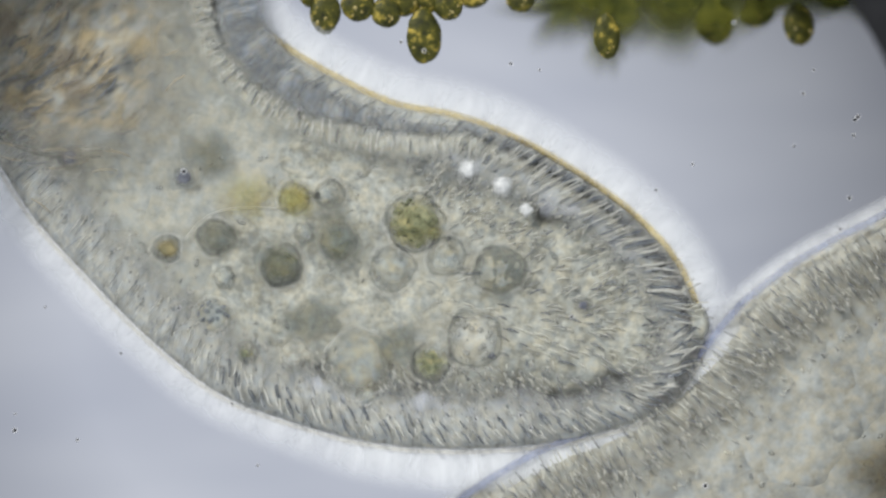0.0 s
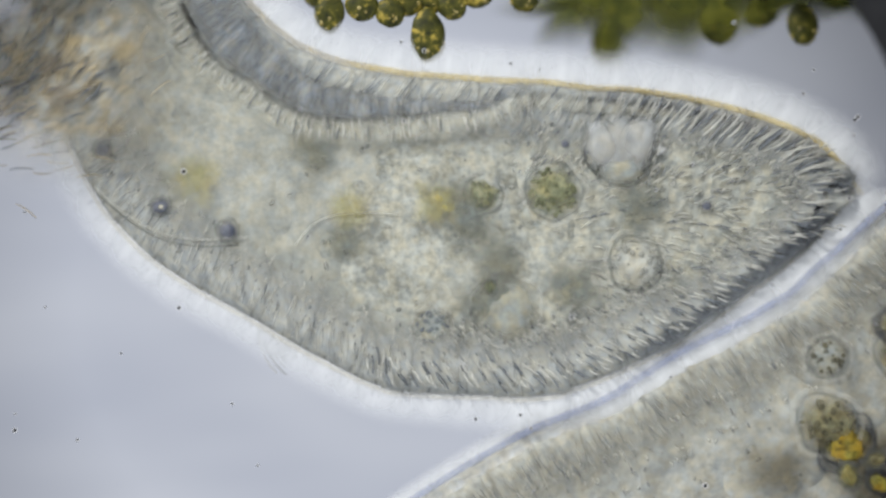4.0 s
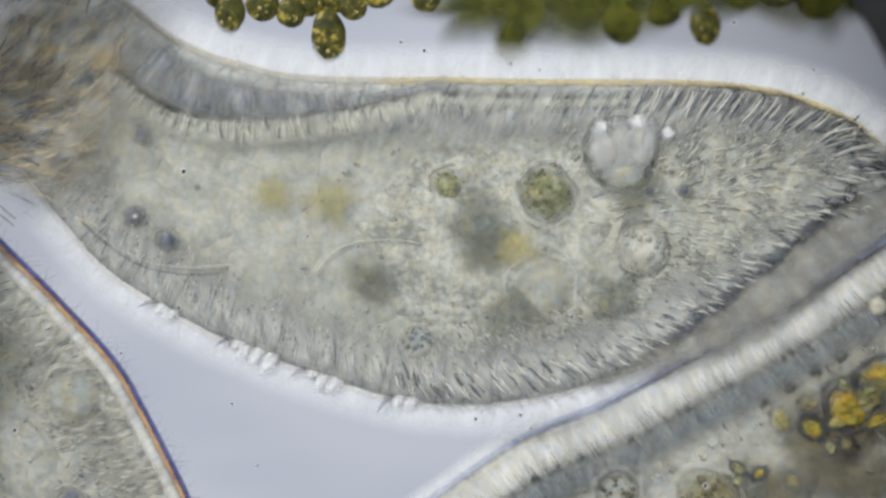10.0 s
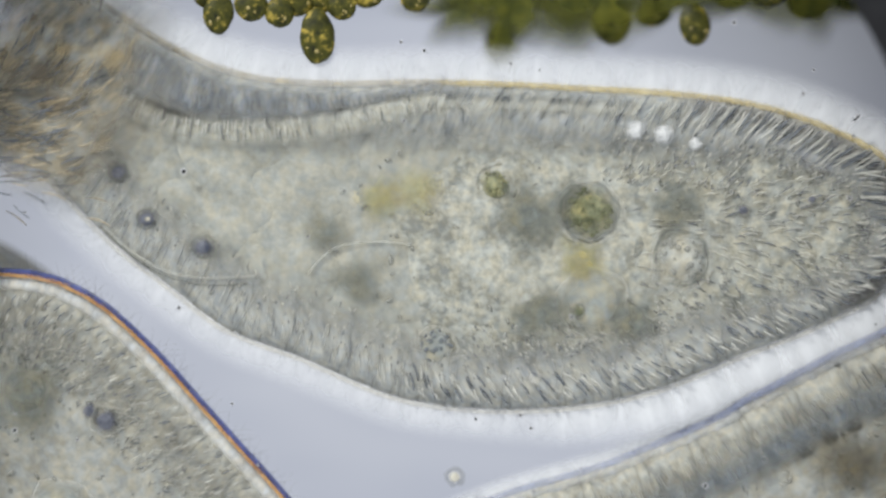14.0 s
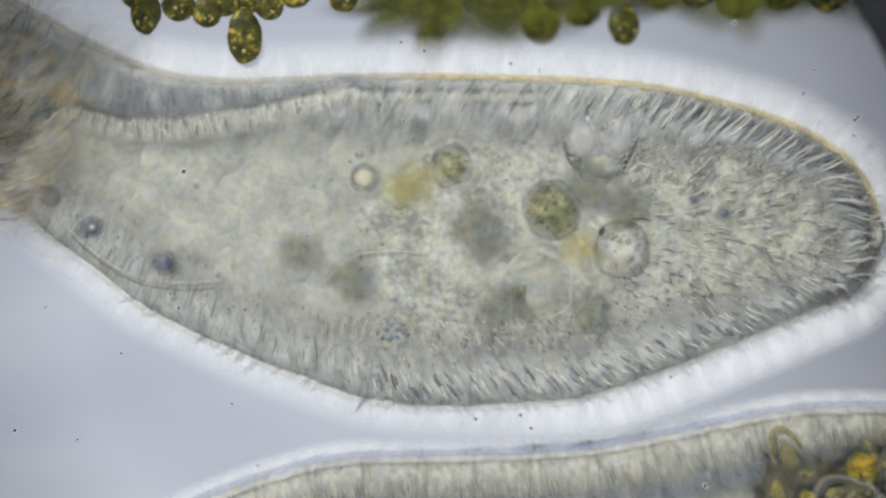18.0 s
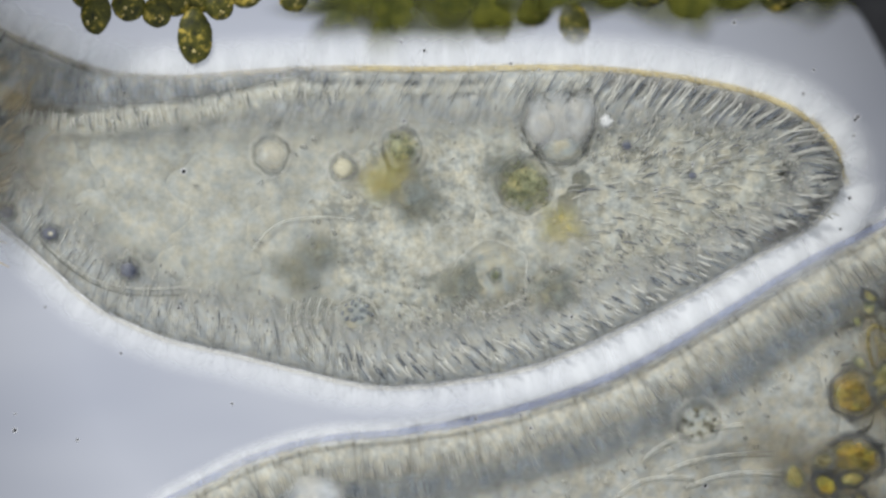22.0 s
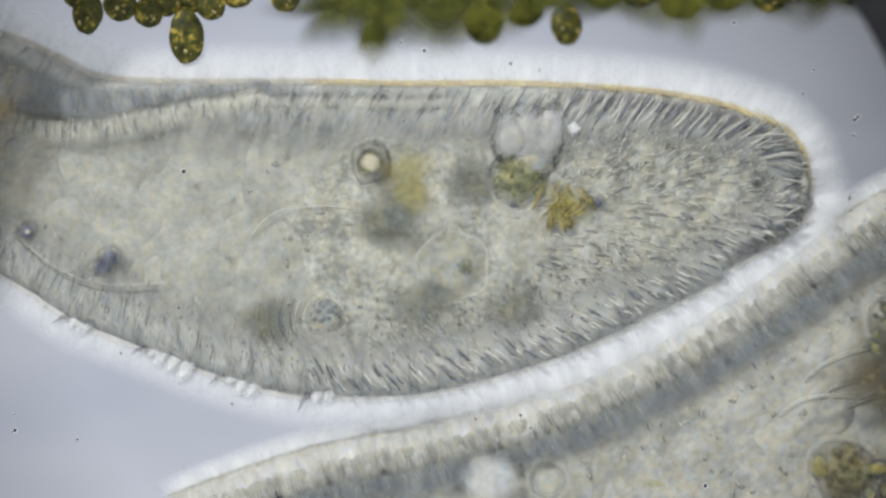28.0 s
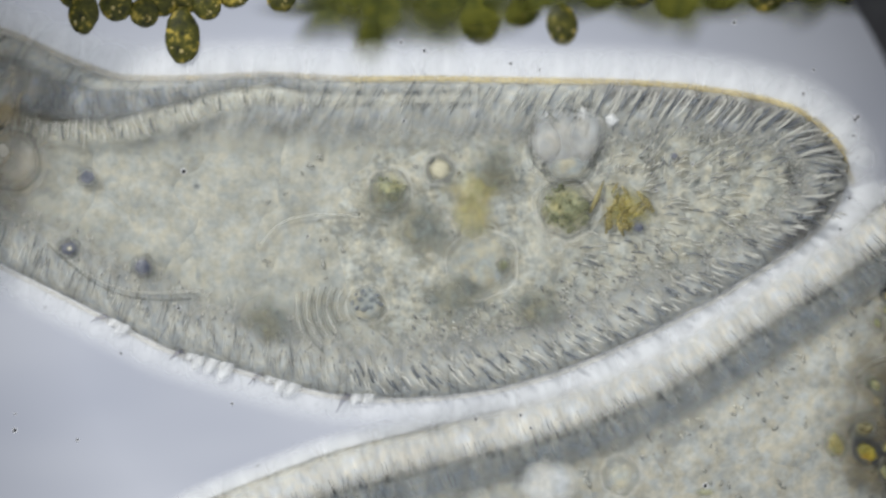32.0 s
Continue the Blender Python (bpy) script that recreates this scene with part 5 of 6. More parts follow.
# pale clear patches between the food
MID = [(0, 640, 640), (0.5, 650, 610), (1, 710, 612), (2, 812, 578), (3.2, 835, 560), (5.5, 1030, 520), (7.5, 1082, 492), (9, 972, 500), (11, 965, 520), (12, 1005, 548), (13, 1050, 530), (15, 965, 540), (17.6, 950, 510), (19, 950, 495), (21, 910, 490), (24, 850, 478), (26.4, 805, 462), (29, 805, 475), (30.5, 830, 472), (32, 855, 465)]
for k, (dx, dy, a, b) in enumerate(((-115, -20, 42, 32), (130, -50, 40, 46), (-40, -75, 46, 26))):
    inside("clear", [(t, x + dx, y + dy) for t, x, y in MID], smudge("clear_plasm", a, b, CREAM, 61 + k), "pale clear patch of plasm", TOPZ - 0.002)
inside("bright ring", [(0, 240, 300, -0.03), (5.5, 400, 270, -0.03), (9, 480, 330, -0.03), (13, 610, 355, -0.02), (15, 580, 337, -0.012), (17.6, 637, 320, -0.008), (19, 660, 308, -0.004), (21, 632, 297), (24, 620, 306), (26.4, 628, 285), (29, 682, 296), (30.5, 738, 302), (32, 778, 302)],
       vacuole("oil_bead", 24, surface("cream_bead", (0.52, 0.48, 0.34), (0.78, 0.73, 0.54), fine=60, coarse=20, bump=0.2, rough=0.3, fade="soft", opaque=0.85), MEMBRANE, 10.3, 0.5, thick=4.0), "cream bead with a dark ring", TOPZ + 0.002)
inside("faint ring", [(0, 140, 290, -0.03), (13, 505, 300, -0.03), (17.6, 530, 290, -0.03), (19, 550, 285, -0.012), (21, 500, 272, -0.004), (22, 482, 276, -0.003), (23, 482, 278, -0.003), (24, 500, 282, -0.006), (26.4, 500, 285, -0.03), (32, 620, 290, -0.03)],
       vacuole("oil_bead", 34, CREAM_VAC, MEMBRANE, 11.4, 0.3, thick=2.4), "faint pale bead with a grey ring")
inside("rosette", [(0, 380, 560), (0.5, 405, 558), (1, 500, 550), (2, 660, 560), (3.2, 740, 580), (5.5, 790, 572), (7.5, 850, 580), (9, 742, 590), (11, 750, 620), (12, 757, 612), (13, 770, 618), (15, 702, 605), (17.6, 690, 600), (19, 710, 570), (21, 668, 558), (24, 620, 560), (26.4, 570, 560), (29, 585, 560), (32, 650, 540)],
       vacuole("rosette_vacuole", 38, PALE_VAC, MEMBRANE_PALE, 12.6, 0.2, 20, ROD_DARK, thick=1.8), "pale round vacuole with dark crumbs")
for rows, r in (([(0, 1030, 540), (1, 1150, 500), (2, 1160, 400), (3.2, 1240, 380), (5.5, 1240, 340), (6, 1266, 332), (7.5, 1308, 330), (9, 1200, 331), (11, 1235, 353), (12, 1271, 384), (13, 1298, 378), (15, 1251, 370), (17.6, 1268, 382), (19, 1298, 358), (21, 1140, 270), (24, 1108, 268), (26.4, 1090, 262), (29, 1040, 410), (30.5, 1092, 404), (32, 1128, 404)], 11),
                ([(0, 868, 628), (2, 1000, 290), (5.5, 996, 286), (9, 1040, 330), (12, 1412, 355), (13, 1432, 358), (15, 1350, 350), (17.6, 1184, 362), (19, 1380, 320), (21, 1255, 320), (24, 1225, 290), (26.4, 1180, 320), (29, 800, 390), (30.5, 965, 416), (32, 1190, 278)], 9),
                ([(0, 60, 200), (2, 262, 380), (3.2, 288, 385), (5.5, 287, 320), (6, 312, 322), (7.5, 345, 360), (9, 246, 380), (11, 250, 384), (12, 255, 370), (13, 266, 380), (15, 190, 395), (17.6, 165, 402), (19, 175, 405), (21, 130, 412), (24, 82, 416), (26.4, 45, 405), (29, 66, 416), (30.5, 100, 422), (32, 128, 440)], 18),
                ([(0, 130, 280), (2, 340, 410), (5.5, 432, 408), (6, 445, 410), (7.5, 472, 440), (9, 312, 425), (11, 316, 425), (12, 330, 418), (13, 352, 425), (15, 300, 450), (17.6, 285, 465), (19, 328, 470), (21, 268, 476), (24, 228, 480), (26.4, 182, 450), (29, 215, 460), (30.5, 238, 462), (32, 258, 472)], 20),
                ([(0, 330, 315), (1, 350, 300), (2, 130, 265), (5.5, 235, 268), (7.5, 240, 260), (9, 250, 240), (12, 235, 240), (15, 120, 340), (19, 105, 352), (21, 60, 370), (24, 10, 395), (26.4, 150, 455), (29, 190, 450), (30.5, 158, 285), (32, 160, 315)], 17)):
    granule = inside("granule", rows, vacuole("dark_granule", r, INK, MEMBRANE if r > 10 else None, r * 0.77, 0.5, oval=1.1), "dark blue-grey granule", TOPZ + 0.004)
    if r == 18:
        part("core", lump("core", 0.34 * r * U, 0.3 * r * U, 0.1 * r * U, rough=0.2, seed=2.0, dome=True), CREAM_BEAD, granule, "pale bright core", pose(0.1 * r * U, 0, 0.48 * r * U))


# small vacuoles that sink out of sight as the cell turns
for k, (x, y, r, material, late) in enumerate(((540, 412, 18, PALE_VAC, 1.6), (522, 352, 27, GREEN_VAC, 1.8), (498, 478, 30, DARK_VAC, 1.6), (790, 455, 36, PALE_VAC, 1.5), (762, 640, 34, GREEN_VAC, 1.6), (440, 622, 18, YELLOW, 1.2),
                                              (400, 490, 20, PALE_VAC, 1.0), (586, 345, 25, PALE_VAC, 1.5), (884, 478, 42, PALE_VAC, 1.3), (600, 428, 33, GREEN_VAC, 2.2), (300, 440, 24, BROWN, 0.8), (385, 420, 30, DARK_VAC, 1.0), (650, 700, 22, PALE_VAC, 1.0))):
    path = [(0, x, y), (0.25, x + 8, y + 2, -0.002), (0.5, x + 28, y + 6, -0.012), (0.5 + 0.3 * late, x + 28 + 45 * late, y, -0.05), (5.5, x + 330, y - 60, -0.06), (32, x + 280, y - 60, -0.06)]
    inside("small", path, vacuole("food_vacuole", r, material, MEMBRANE, 30.3 + 1.7 * k, 0.34, 10 if r > 24 else 0, GRAIN_OLIVE if material is GREEN_VAC else GRAIN_DARK, oval=0.92 + 0.1 * (k % 3), rough=0.25, thick=2.6), "small round vacuole with a dark membrane")


# thin curved fibres of the mouth
def fibre(points, thick, material):
    def build(cell):
        path = arcs(points, np.arange(0, np.hypot(points[-2] - points[0], points[-1] - points[1]) * 1.06, 12))
        return part("fibre", joined("fibre", [tube("f", [(x * U, -y * U, 0.0) for x, y in path], [thick * U] * len(path))]), material, cell)
    return build


FIBRE = surface("pale_fibre", (0.62, 0.61, 0.54), (0.85, 0.84, 0.76), fine=60, coarse=10, bump=0.1, rough=0.3, opaque=0.24)
MOUTH = [(0, 80, 250), (1, 160, 330), (2, 270, 400), (3.2, 300, 410), (5.5, 360, 395), (7.5, 400, 420), (9, 300, 455), (11, 300, 455), (13, 330, 465), (15, 270, 480), (17.6, 270, 480), (19, 300, 490), (21, 255, 490), (24, 215, 500), (26.4, 170, 485), (29, 190, 488), (30.5, 210, 495), (32, 240, 500)]
inside("fibre", MOUTH, fibre([-150, -75, -100, -30, -40, 5, 30, 18, 120, 14], 3.2, FIBRE), "pale curved mouth fibre", TOPZ + 0.008)
inside("fibre", [(r[0], r[1] + 6, r[2] + 12) for r in MOUTH], fibre([-150, -75, -100, -30, -40, 5, 30, 18, 100, 16], 2.0, MEMBRANE_DARK), "dark curved mouth fibre", TOPZ + 0.006)
inside("fibre", [(0, 420, 380), (2, 520, 400), (3.2, 560, 395), (5.5, 720, 380), (7.5, 770, 405), (9, 660, 430), (13, 650, 440), (15, 560, 440), (19, 690, 460), (21, 570, 402), (24, 545, 400), (26.4, 520, 370), (29, 540, 392), (30.5, 540, 440), (32, 550, 392)],
       fibre([-90, 45, -60, 10, -20, -8, 40, -12, 100, -6], 2.4, FIBRE), "faint pale curved fibre", TOPZ + 0.004)
# the swirl of fine curved fibres beside the rosette vacuole
SWIRL = [(0, 400, 560, -0.05), (13, 770, 618, -0.05), (15, 702, 605, -0.02), (17.6, 690, 600, -0.004), (19, 710, 570), (21, 668, 558), (24, 620, 560), (26.4, 570, 560), (29, 585, 560), (32, 650, 540)]
for i in range(9):
    r = 52 + 9 * i
    a0, a1 = 2.5 + 0.06 * i, 3.9 + 0.05 * (i % 4)
    points = [v for f in np.linspace(a0, a1, 5) for v in (r * math.cos(f), -0.95 * r * math.sin(f))]
    inside("fibre", SWIRL, fibre(points, 2.1, MEMBRANE_DARK if i % 2 else FIBRE), "fine curved fibre beside the rosette", TOPZ + 0.006)
# the shell crumbs that show late
def crumbs(count, spread, material, seed, ln):
    def build(cell):
        g = random.Random(seed)
        base = part("shell_crumb", joined("shell_crumb", [tube("n", [(-ln * U, 0, 0), (0, 0, 0.004), (ln * U, 0, 0)], [1.6 * U, 4.6 * U, 1.2 * U])]), material, cell)
        for _ in range(count):
            m = pose(g.gauss(0, spread) * U, g.gauss(0, spread) * U, 0.002, 0, 0, g.gauss(60, 30)) @ Matrix.Diagonal((g.uniform(0.25, 1.3), g.uniform(0.5, 1.6), 1, 1))
            part("shell_crumb", base.data, material, base, "", m)
        return base
    return build


inside("shells", [(0, 620, 380, -0.05), (17.6, 1040, 460, -0.05), (21, 1010, 400, -0.05), (23.5, 990, 385, -0.01), (24, 985, 385), (26.4, 970, 368), (29, 1015, 365), (30.5, 1045, 375), (32, 1095, 370)],
       crumbs(22, 18, OCHRE_SOLID, 5, 24), "ochre splinters of an eaten shell", TOPZ + 0.006)
# bright round body that shows at the end in the neck
inside("late body", [(0, -420, 260), (17.6, -300, 280), (26.4, -160, 260), (29, -110, 270), (30.5, -60, 280), (31, -20, 285), (32, 25, 285)],
       vacuole("oil_body", 55, surface("cream_body", (0.5, 0.46, 0.38), (0.8, 0.76, 0.66), fine=50, coarse=12, bump=0.2, rough=0.3, fade="soft", opaque=0.8), MEMBRANE, 13.1, 0.4, oval=1.1), "cream round body in the neck", TOPZ + 0.002)

# ---- neighbours ----
# how far the pale flank of the large neighbour shows, by time
TILT = ([0, 0.5, 1, 3.2, 5.5, 8, 10, 11.2, 12, 15, 18, 19, 22, 24, 26, 28, 29, 32], [0.35, 0.75, 0.8, 0.75, 0.85, 1, 1, 0.95, 0.72, 0.6, 0.5, 0.3, 0.35, 0.62, 0.65, 0.9, 1, 1])
second = thing("ciliate", "neighbouring tan ciliate with a pale striped edge, full of food", "ciliate", "ciliates in the drop")
keyed(second, [(t, SECOND_POSE[t]) for t in TIMES])
part("endoplasm", mound("endoplasm", 1250 * U, 480 * U, 0.150, power=3.4, rings=30, around=120, bump=0.007, seed=9, lift=6), CYTO_TAN, second, "granular tan inner plasm",
     Matrix.Translation((0, -540 * U, 0)))
part("granular_layer", sprinkle(rng, 420, 1000, 390, 0.151, 2.4, 5.5, 3.2), GRAIN, second, "pale granules", Matrix.Translation((0, -540 * U, 0)))
part("granular_layer", sprinkle(rng, 120, 1000, 390, 0.151, 2.2, 5.0, 3.2), GRAIN_DARK, second, "dark granules", Matrix.Translation((0, -540 * U, 0)))
chain(second, SECOND_POSE, "second", True, 1650, rng, first=25, depth=160, top=0.155, edge_z=0.09, cortex=CORTEX_TAN, halo=34, halo_z=0.12,
      rim=RIM_VIOLET, rim_n=4.0, rim_thick=4.5, rods=10, rod_in=46, lean=0.15, long=1.2, stagger=34, pale=(-80, 4), hairs=4, inner=12, slim=0.6, tilt=TILT, dark_band_low=([0, 3.2, 5.5, 32], [1, 0.8, 0, 0]), rim_low=([0, 26.5, 28.5, 32], [0, 0, 0.9, 1]), rim_z=0.158, dark_band=(-135, -62, 0.007), dark_band_mat=DENSE_TAN)

def side_plates(cell, poses, key, clockwise, stops, ra, rb, deep, top, material):
    for i, s in enumerate(stops):
        ob = part("rind_plasm", mound("rind_plasm", ra * U, rb * U, top - 0.0008 * (i % 3), power=2.6, rings=18, around=60, bump=0.006, seed=60 + i, lift=6), material, cell)
        keyed(ob, [(t, poses[t].inverted() @ edge_pose(SHAPES[t][key], s, clockwise) @ Matrix.Translation((0, -deep * U, 0))) for t in TIMES])


side_plates(second, SECOND_POSE, "second", True, range(100, 1650, 150), 150, 165, 190, 0.1515, CYTO_TAN)
third = thing("ciliate", "pale tan ciliate with a sharp dark violet edge", "ciliate", "ciliates in the drop")
keyed(third, [(t, THIRD_POSE[t]) for t in TIMES])
part("endoplasm", mound("endoplasm", 600 * U, 370 * U, 0.150, power=2.8, rings=26, around=100, bump=0.007, seed=12, lift=6), CYTO_TAN, third, "granular tan inner plasm",
     Matrix.Translation((0, -420 * U, 0)))
part("granular_layer", sprinkle(rng, 220, 520, 310, 0.151, 2.4, 5.5, 2.8), GRAIN, third, "pale granules", Matrix.Translation((0, -420 * U, 0)))
part("granular_layer", sprinkle(rng, 140, 520, 310, 0.151, 2.2, 5.0, 2.8), GRAIN_DARK, third, "dark granules", Matrix.Translation((0, -420 * U, 0)))
chain(third, THIRD_POSE, "third", False, 860, rng, first=25, depth=160, top=0.155, edge_z=0.12, cortex=CORTEX_TAN, halo=0, halo_z=0.13, slim=0.72,
      rim=RIM_BLUE, rim_n=2.5, rim_thick=4.0, rim_z=0.158, rods=8, rod_in=36, lean=-0.35, pale=(-32, -5), hairs=9, rim2=-3, long=0.6)
side_plates(third, THIRD_POSE, "third", False, range(80, 860, 150), 130, 150, 175, 0.1515, CYTO_TAN)


# the food of the large neighbour drifts up, out of the sharp plane
RISE = ([0, 19.5, 22, 26.4, 29, 32], [0.0, 0.0, 0.05, 0.04, 0.03, 0.03])


def in_second(rows, build, label, z=0.164):
    rows = [(r[0], r[1], r[2], (r[3] if len(r) > 3 else 0.0) + float(hermite(*RISE, r[0]))) for r in rows]
    return floating(second, SECOND_POSE, "food", rows, build, z, label)


def in_third(rows, build, label, z=0.158):
    return floating(third, THIRD_POSE, "food", rows, build, z, label)


RING_A = [(0, 1420, 760, -0.03), (0.5, 1395, 705), (1, 1350, 775), (2, 1460, 680), (3.2, 1505, 622), (5.5, 1345, 722), (6, 1356, 797), (7.5, 1352, 803), (9, 1125, 832), (11, 1090, 905), (13, 1100, 960), (17.6, 1500, 1000), (21, 1250, 780), (24, 1305, 685), (26.4, 1452, 582), (29, 1620, 560), (32, 1700, 560)]
in_second(RING_A, vacuole("food_vacuole", 38, PALE_VAC, MEMBRANE, 14.2, 0.35, 30, GRAIN_BROWN, thick=4), "round vacuole with brown crumbs")
in_second([(0, 1540, 850, -0.03), (0.5, 1352, 815), (1, 1465, 775), (2, 1600, 640), (3.2, 1640, 620), (5.5, 1445, 668), (6, 1500, 690), (7.5, 1540, 700), (9, 1530, 770), (11, 1640, 700), (19, 1660, 760), (32, 1700, 700)],
          vacuole("food_vacuole", 46, BROWN, MEMBRANE, 15.2, 0.35, 24, GRAIN_OLIVE, thick=3), "brown food vacuole with pale crumbs")
in_second([(0, 1640, 700), (0.5, 1475, 725), (1, 1455, 855), (2, 1552, 715), (3.2, 1450, 740), (5.5, 1490, 780), (6, 1495, 832), (7.5, 1497, 822), (9, 1292, 832), (11, 1240, 930), (15, 1300, 1000), (21, 1640, 800), (24, 1590, 800), (26.4, 1420, 835), (29, 1535, 825), (30.5, 1590, 830), (32, 1610, 820)],
          vacuole("food_mass", 56, BROWN, MEMBRANE, 16.2, 0.4, 22, GRAIN_BROWN, rough=0.25, thick=3), "dark brown food mass with ochre grains")
ringed = in_second([(0, 1660, 640), (0.5, 1545, 750), (1, 1545, 700), (2, 1600, 760), (3.2, 1480, 850), (5.5, 1545, 610), (6, 1560, 700), (7.5, 1600, 700), (8, 1560, 690), (9, 1440, 705), (10, 1500, 720), (11, 1420, 800), (12, 1560, 860), (13, 1650, 880), (17.6, 1610, 900), (18, 1600, 860), (19, 1550, 760), (21, 1545, 690), (22.3, 1500, 700, -0.08), (24, 1450, 720, -0.1), (26.4, 1540, 640, -0.1), (29, 1610, 690, -0.1), (32, 1620, 700, -0.1)],
          vacuole("food_mass", 46, OCHRE, INK_SOLID, 17.2, 0.4, 0, rough=0.2, thick=4), "ochre alga with a thick dark ring")
part("shell", ring("shell", 62 * U, 3.5 * U, 3.3, wobble=0.3, oval=0.8), INK_SOLID, ringed, "thick dark shell")
in_second([(0, 1700, 600), (0.5, 1565, 640), (1, 1620, 620), (5.5, 1590, 570), (7.5, 1660, 640), (9, 1535, 652), (10, 1560, 670), (11, 1562, 752), (12, 1620, 760), (15, 1600, 800), (19, 1530, 830), (21, 1530, 780), (22.3, 1500, 820, -0.08), (24, 1480, 850, -0.1), (26.4, 1560, 760, -0.1), (29, 1600, 760, -0.1), (32, 1640, 760, -0.1)],
          vacuole("food_mass", 40, OCHRE, INK_SOLID, 18.2, 0.4, 0, rough=0.2, oval=1.4, thick=4.5), "golden yellow eaten alga")
for k, (rows, a, b) in enumerate((
        ([(0, 1700, 800), (0.5, 1500, 830), (1, 1540, 590), (2, 1540, 560), (3.2, 1430, 830), (5.5, 1320, 830), (7.5, 1430, 860), (9, 1510, 830), (12, 1380, 860), (15, 1470, 800), (17.6, 1460, 870), (19, 1150, 830), (21, 1350, 815), (23, 1390, 745), (24, 1450, 715), (25, 1500, 668), (26.4, 1545, 610), (29, 1560, 700), (30.5, 1560, 740), (32, 1560, 660)], 60, 56),
        ([(0, 1560, 820), (1, 1540, 820), (3.2, 1560, 800), (5.5, 1540, 840), (9, 1560, 860), (12, 1540, 780), (15, 1540, 820), (19, 1440, 860), (21, 1440, 830), (24, 1500, 825), (25, 1510, 796), (26.4, 1540, 745), (29, 1560, 640), (32, 1560, 760)], 64, 54))):
    in_second(rows, smudge("dark_food", a, b, surface("dark_brown_food_%s" % "ab"[k], (0.05, 0.045, 0.03), (0.22, 0.185, 0.11), fine=50, coarse=18, bump=0.3, rough=0.5, fade="rough", opaque=0.85), 41 + k), "soft brown food mass")
in_second([(0, 500, 1100), (15, 500, 1000), (19, 520, 940), (21, 540, 880), (22.5, 580, 865), (23, 605, 838), (24, 660, 828), (26.4, 805, 842), (29, 900, 842), (30.5, 950, 848), (32, 968, 852)],
          vacuole("pale_vacuole", 50, WATERY, None, 19.2, 0.25, oval=1.25), "pale watery vacuole")
in_second([(0, 600, 1150), (19, 640, 980), (21, 700, 930), (24, 790, 900), (26.4, 890, 862), (29, 1012, 838), (30.5, 1066, 836), (32, 1094, 838)],
          vacuole("oil_bead", 30, PALE_VAC, MEMBRANE, 20.2, 0.4, thick=3.5), "small ringed bead")
in_second([(0, 800, 1150), (21, 950, 960), (24, 1030, 920), (26.4, 1096, 862), (29, 1186, 850), (30.5, 1222, 858), (32, 1242, 866)],
          vacuole("alga_sliver", 9, GREEN_VAC, None, 21.2, 0.5, oval=2.6), "green sliver of an alga")
in_second([(0, 1700, 420), (9, 1640, 520), (11, 1478, 572), (12, 1560, 620), (15, 1550, 725), (19, 1640, 760), (32, 1700, 700)],
          vacuole("oil_bead", 22, CREAM_BEAD, None, 22.2, 0.4), "pale gold oil bead")


STRANDS = [(0, 1500, 1000, -0.04), (15, 1200, 1000, -0.04), (19, 1130, 840, -0.02), (21, 1215, 790), (24, 1300, 735), (25, 1350, 710), (26.4, 1425, 665), (29, 1560, 610), (32, 1650, 560, -0.01)]
for dx, dy, points in ((0, 0, [-95, 38, -60, 10, 0, -14, 80, -26]), (15, 34, [-70, 22, -20, 4, 40, -6, 110, -10]), (40, 58, [-60, 26, 0, 6, 60, 0, 120, 4]), (-60, 60, [-80, 40, -40, 14, 10, 6, 60, 8])):
    for shade, lift in ((FIBRE, 0), (MEMBRANE_DARK, 7)):
        in_second([(r[0], r[1] + dx, r[2] + dy + lift, *r[3:]) for r in STRANDS], fibre(points, 2.8, shade), "faint curved strand in the plasm", 0.156)


def shell(cell):
    ob = part("diatom_shell", joined("diatom_shell", [tube("a", [(math.cos(f) * 27 * U, math.sin(f) * 70 * U, 0) for f in np.linspace(0.3, 5.98, 24)], [4 * U] * 24), tube("b", [(-6 * U, -55 * U, 0.002), (-10 * U, 0, 0.004), (-4 * U, 55 * U, 0.002)], [2 * U, 3.5 * U, 2 * U])]), OCHRE_SOLID, cell)
    part("valve", mound("valve", 21 * U, 60 * U, 0.006, rings=8, around=24, floor=-0.004), BROWN, ob)
    return ob


def turned_shell(cell):
    ob = shell(cell)
    for child in ob.children:
        child.matrix_basis = pose(0, 0, 0)
    ob.data.transform(Matrix.Rotation(radians(24), 4, "Z"))
    ob.children[0].data.transform(Matrix.Rotation(radians(24), 4, "Z"))
    return ob


in_second([(0, 1750, 900), (12, 1720, 900), (15, 1620, 870), (17.6, 1360, 872), (18, 1400, 820), (19, 1468, 758), (20, 1480, 700), (21, 1475, 645), (22, 1560, 640), (24, 1600, 620), (32, 1700, 600)], turned_shell, "narrow ochre diatom shell", 0.164)

in_third([(0, -600, 1100), (5.5, 64, 808), (6, 70, 690), (7.5, 10, 770), (9, -40, 620), (12, 20, 600), (13, 60, 690), (15, -20, 700), (15.5, 10, 760), (17.5, -400, 1100), (32, -650, 1200)],
         vacuole("food_vacuole", 36, PALE_VAC, MEMBRANE, 23.2, 0.35, 16, GRAIN_DARK, thick=3), "round ringed vacuole")
in_third([(0, -500, 1200), (5.5, 40, 960), (6, 70, 860), (7.5, 138, 622), (8, 110, 650), (9, 150, 690), (10, 130, 700), (11, 80, 830), (12, 60, 900), (15, 40, 900), (17.5, -300, 1200), (32, -550, 1300)],
         vacuole("pale_vacuole", 60, PALE_VAC, MEMBRANE_PALE, 24.2, 0.22), "large pale vacuole")
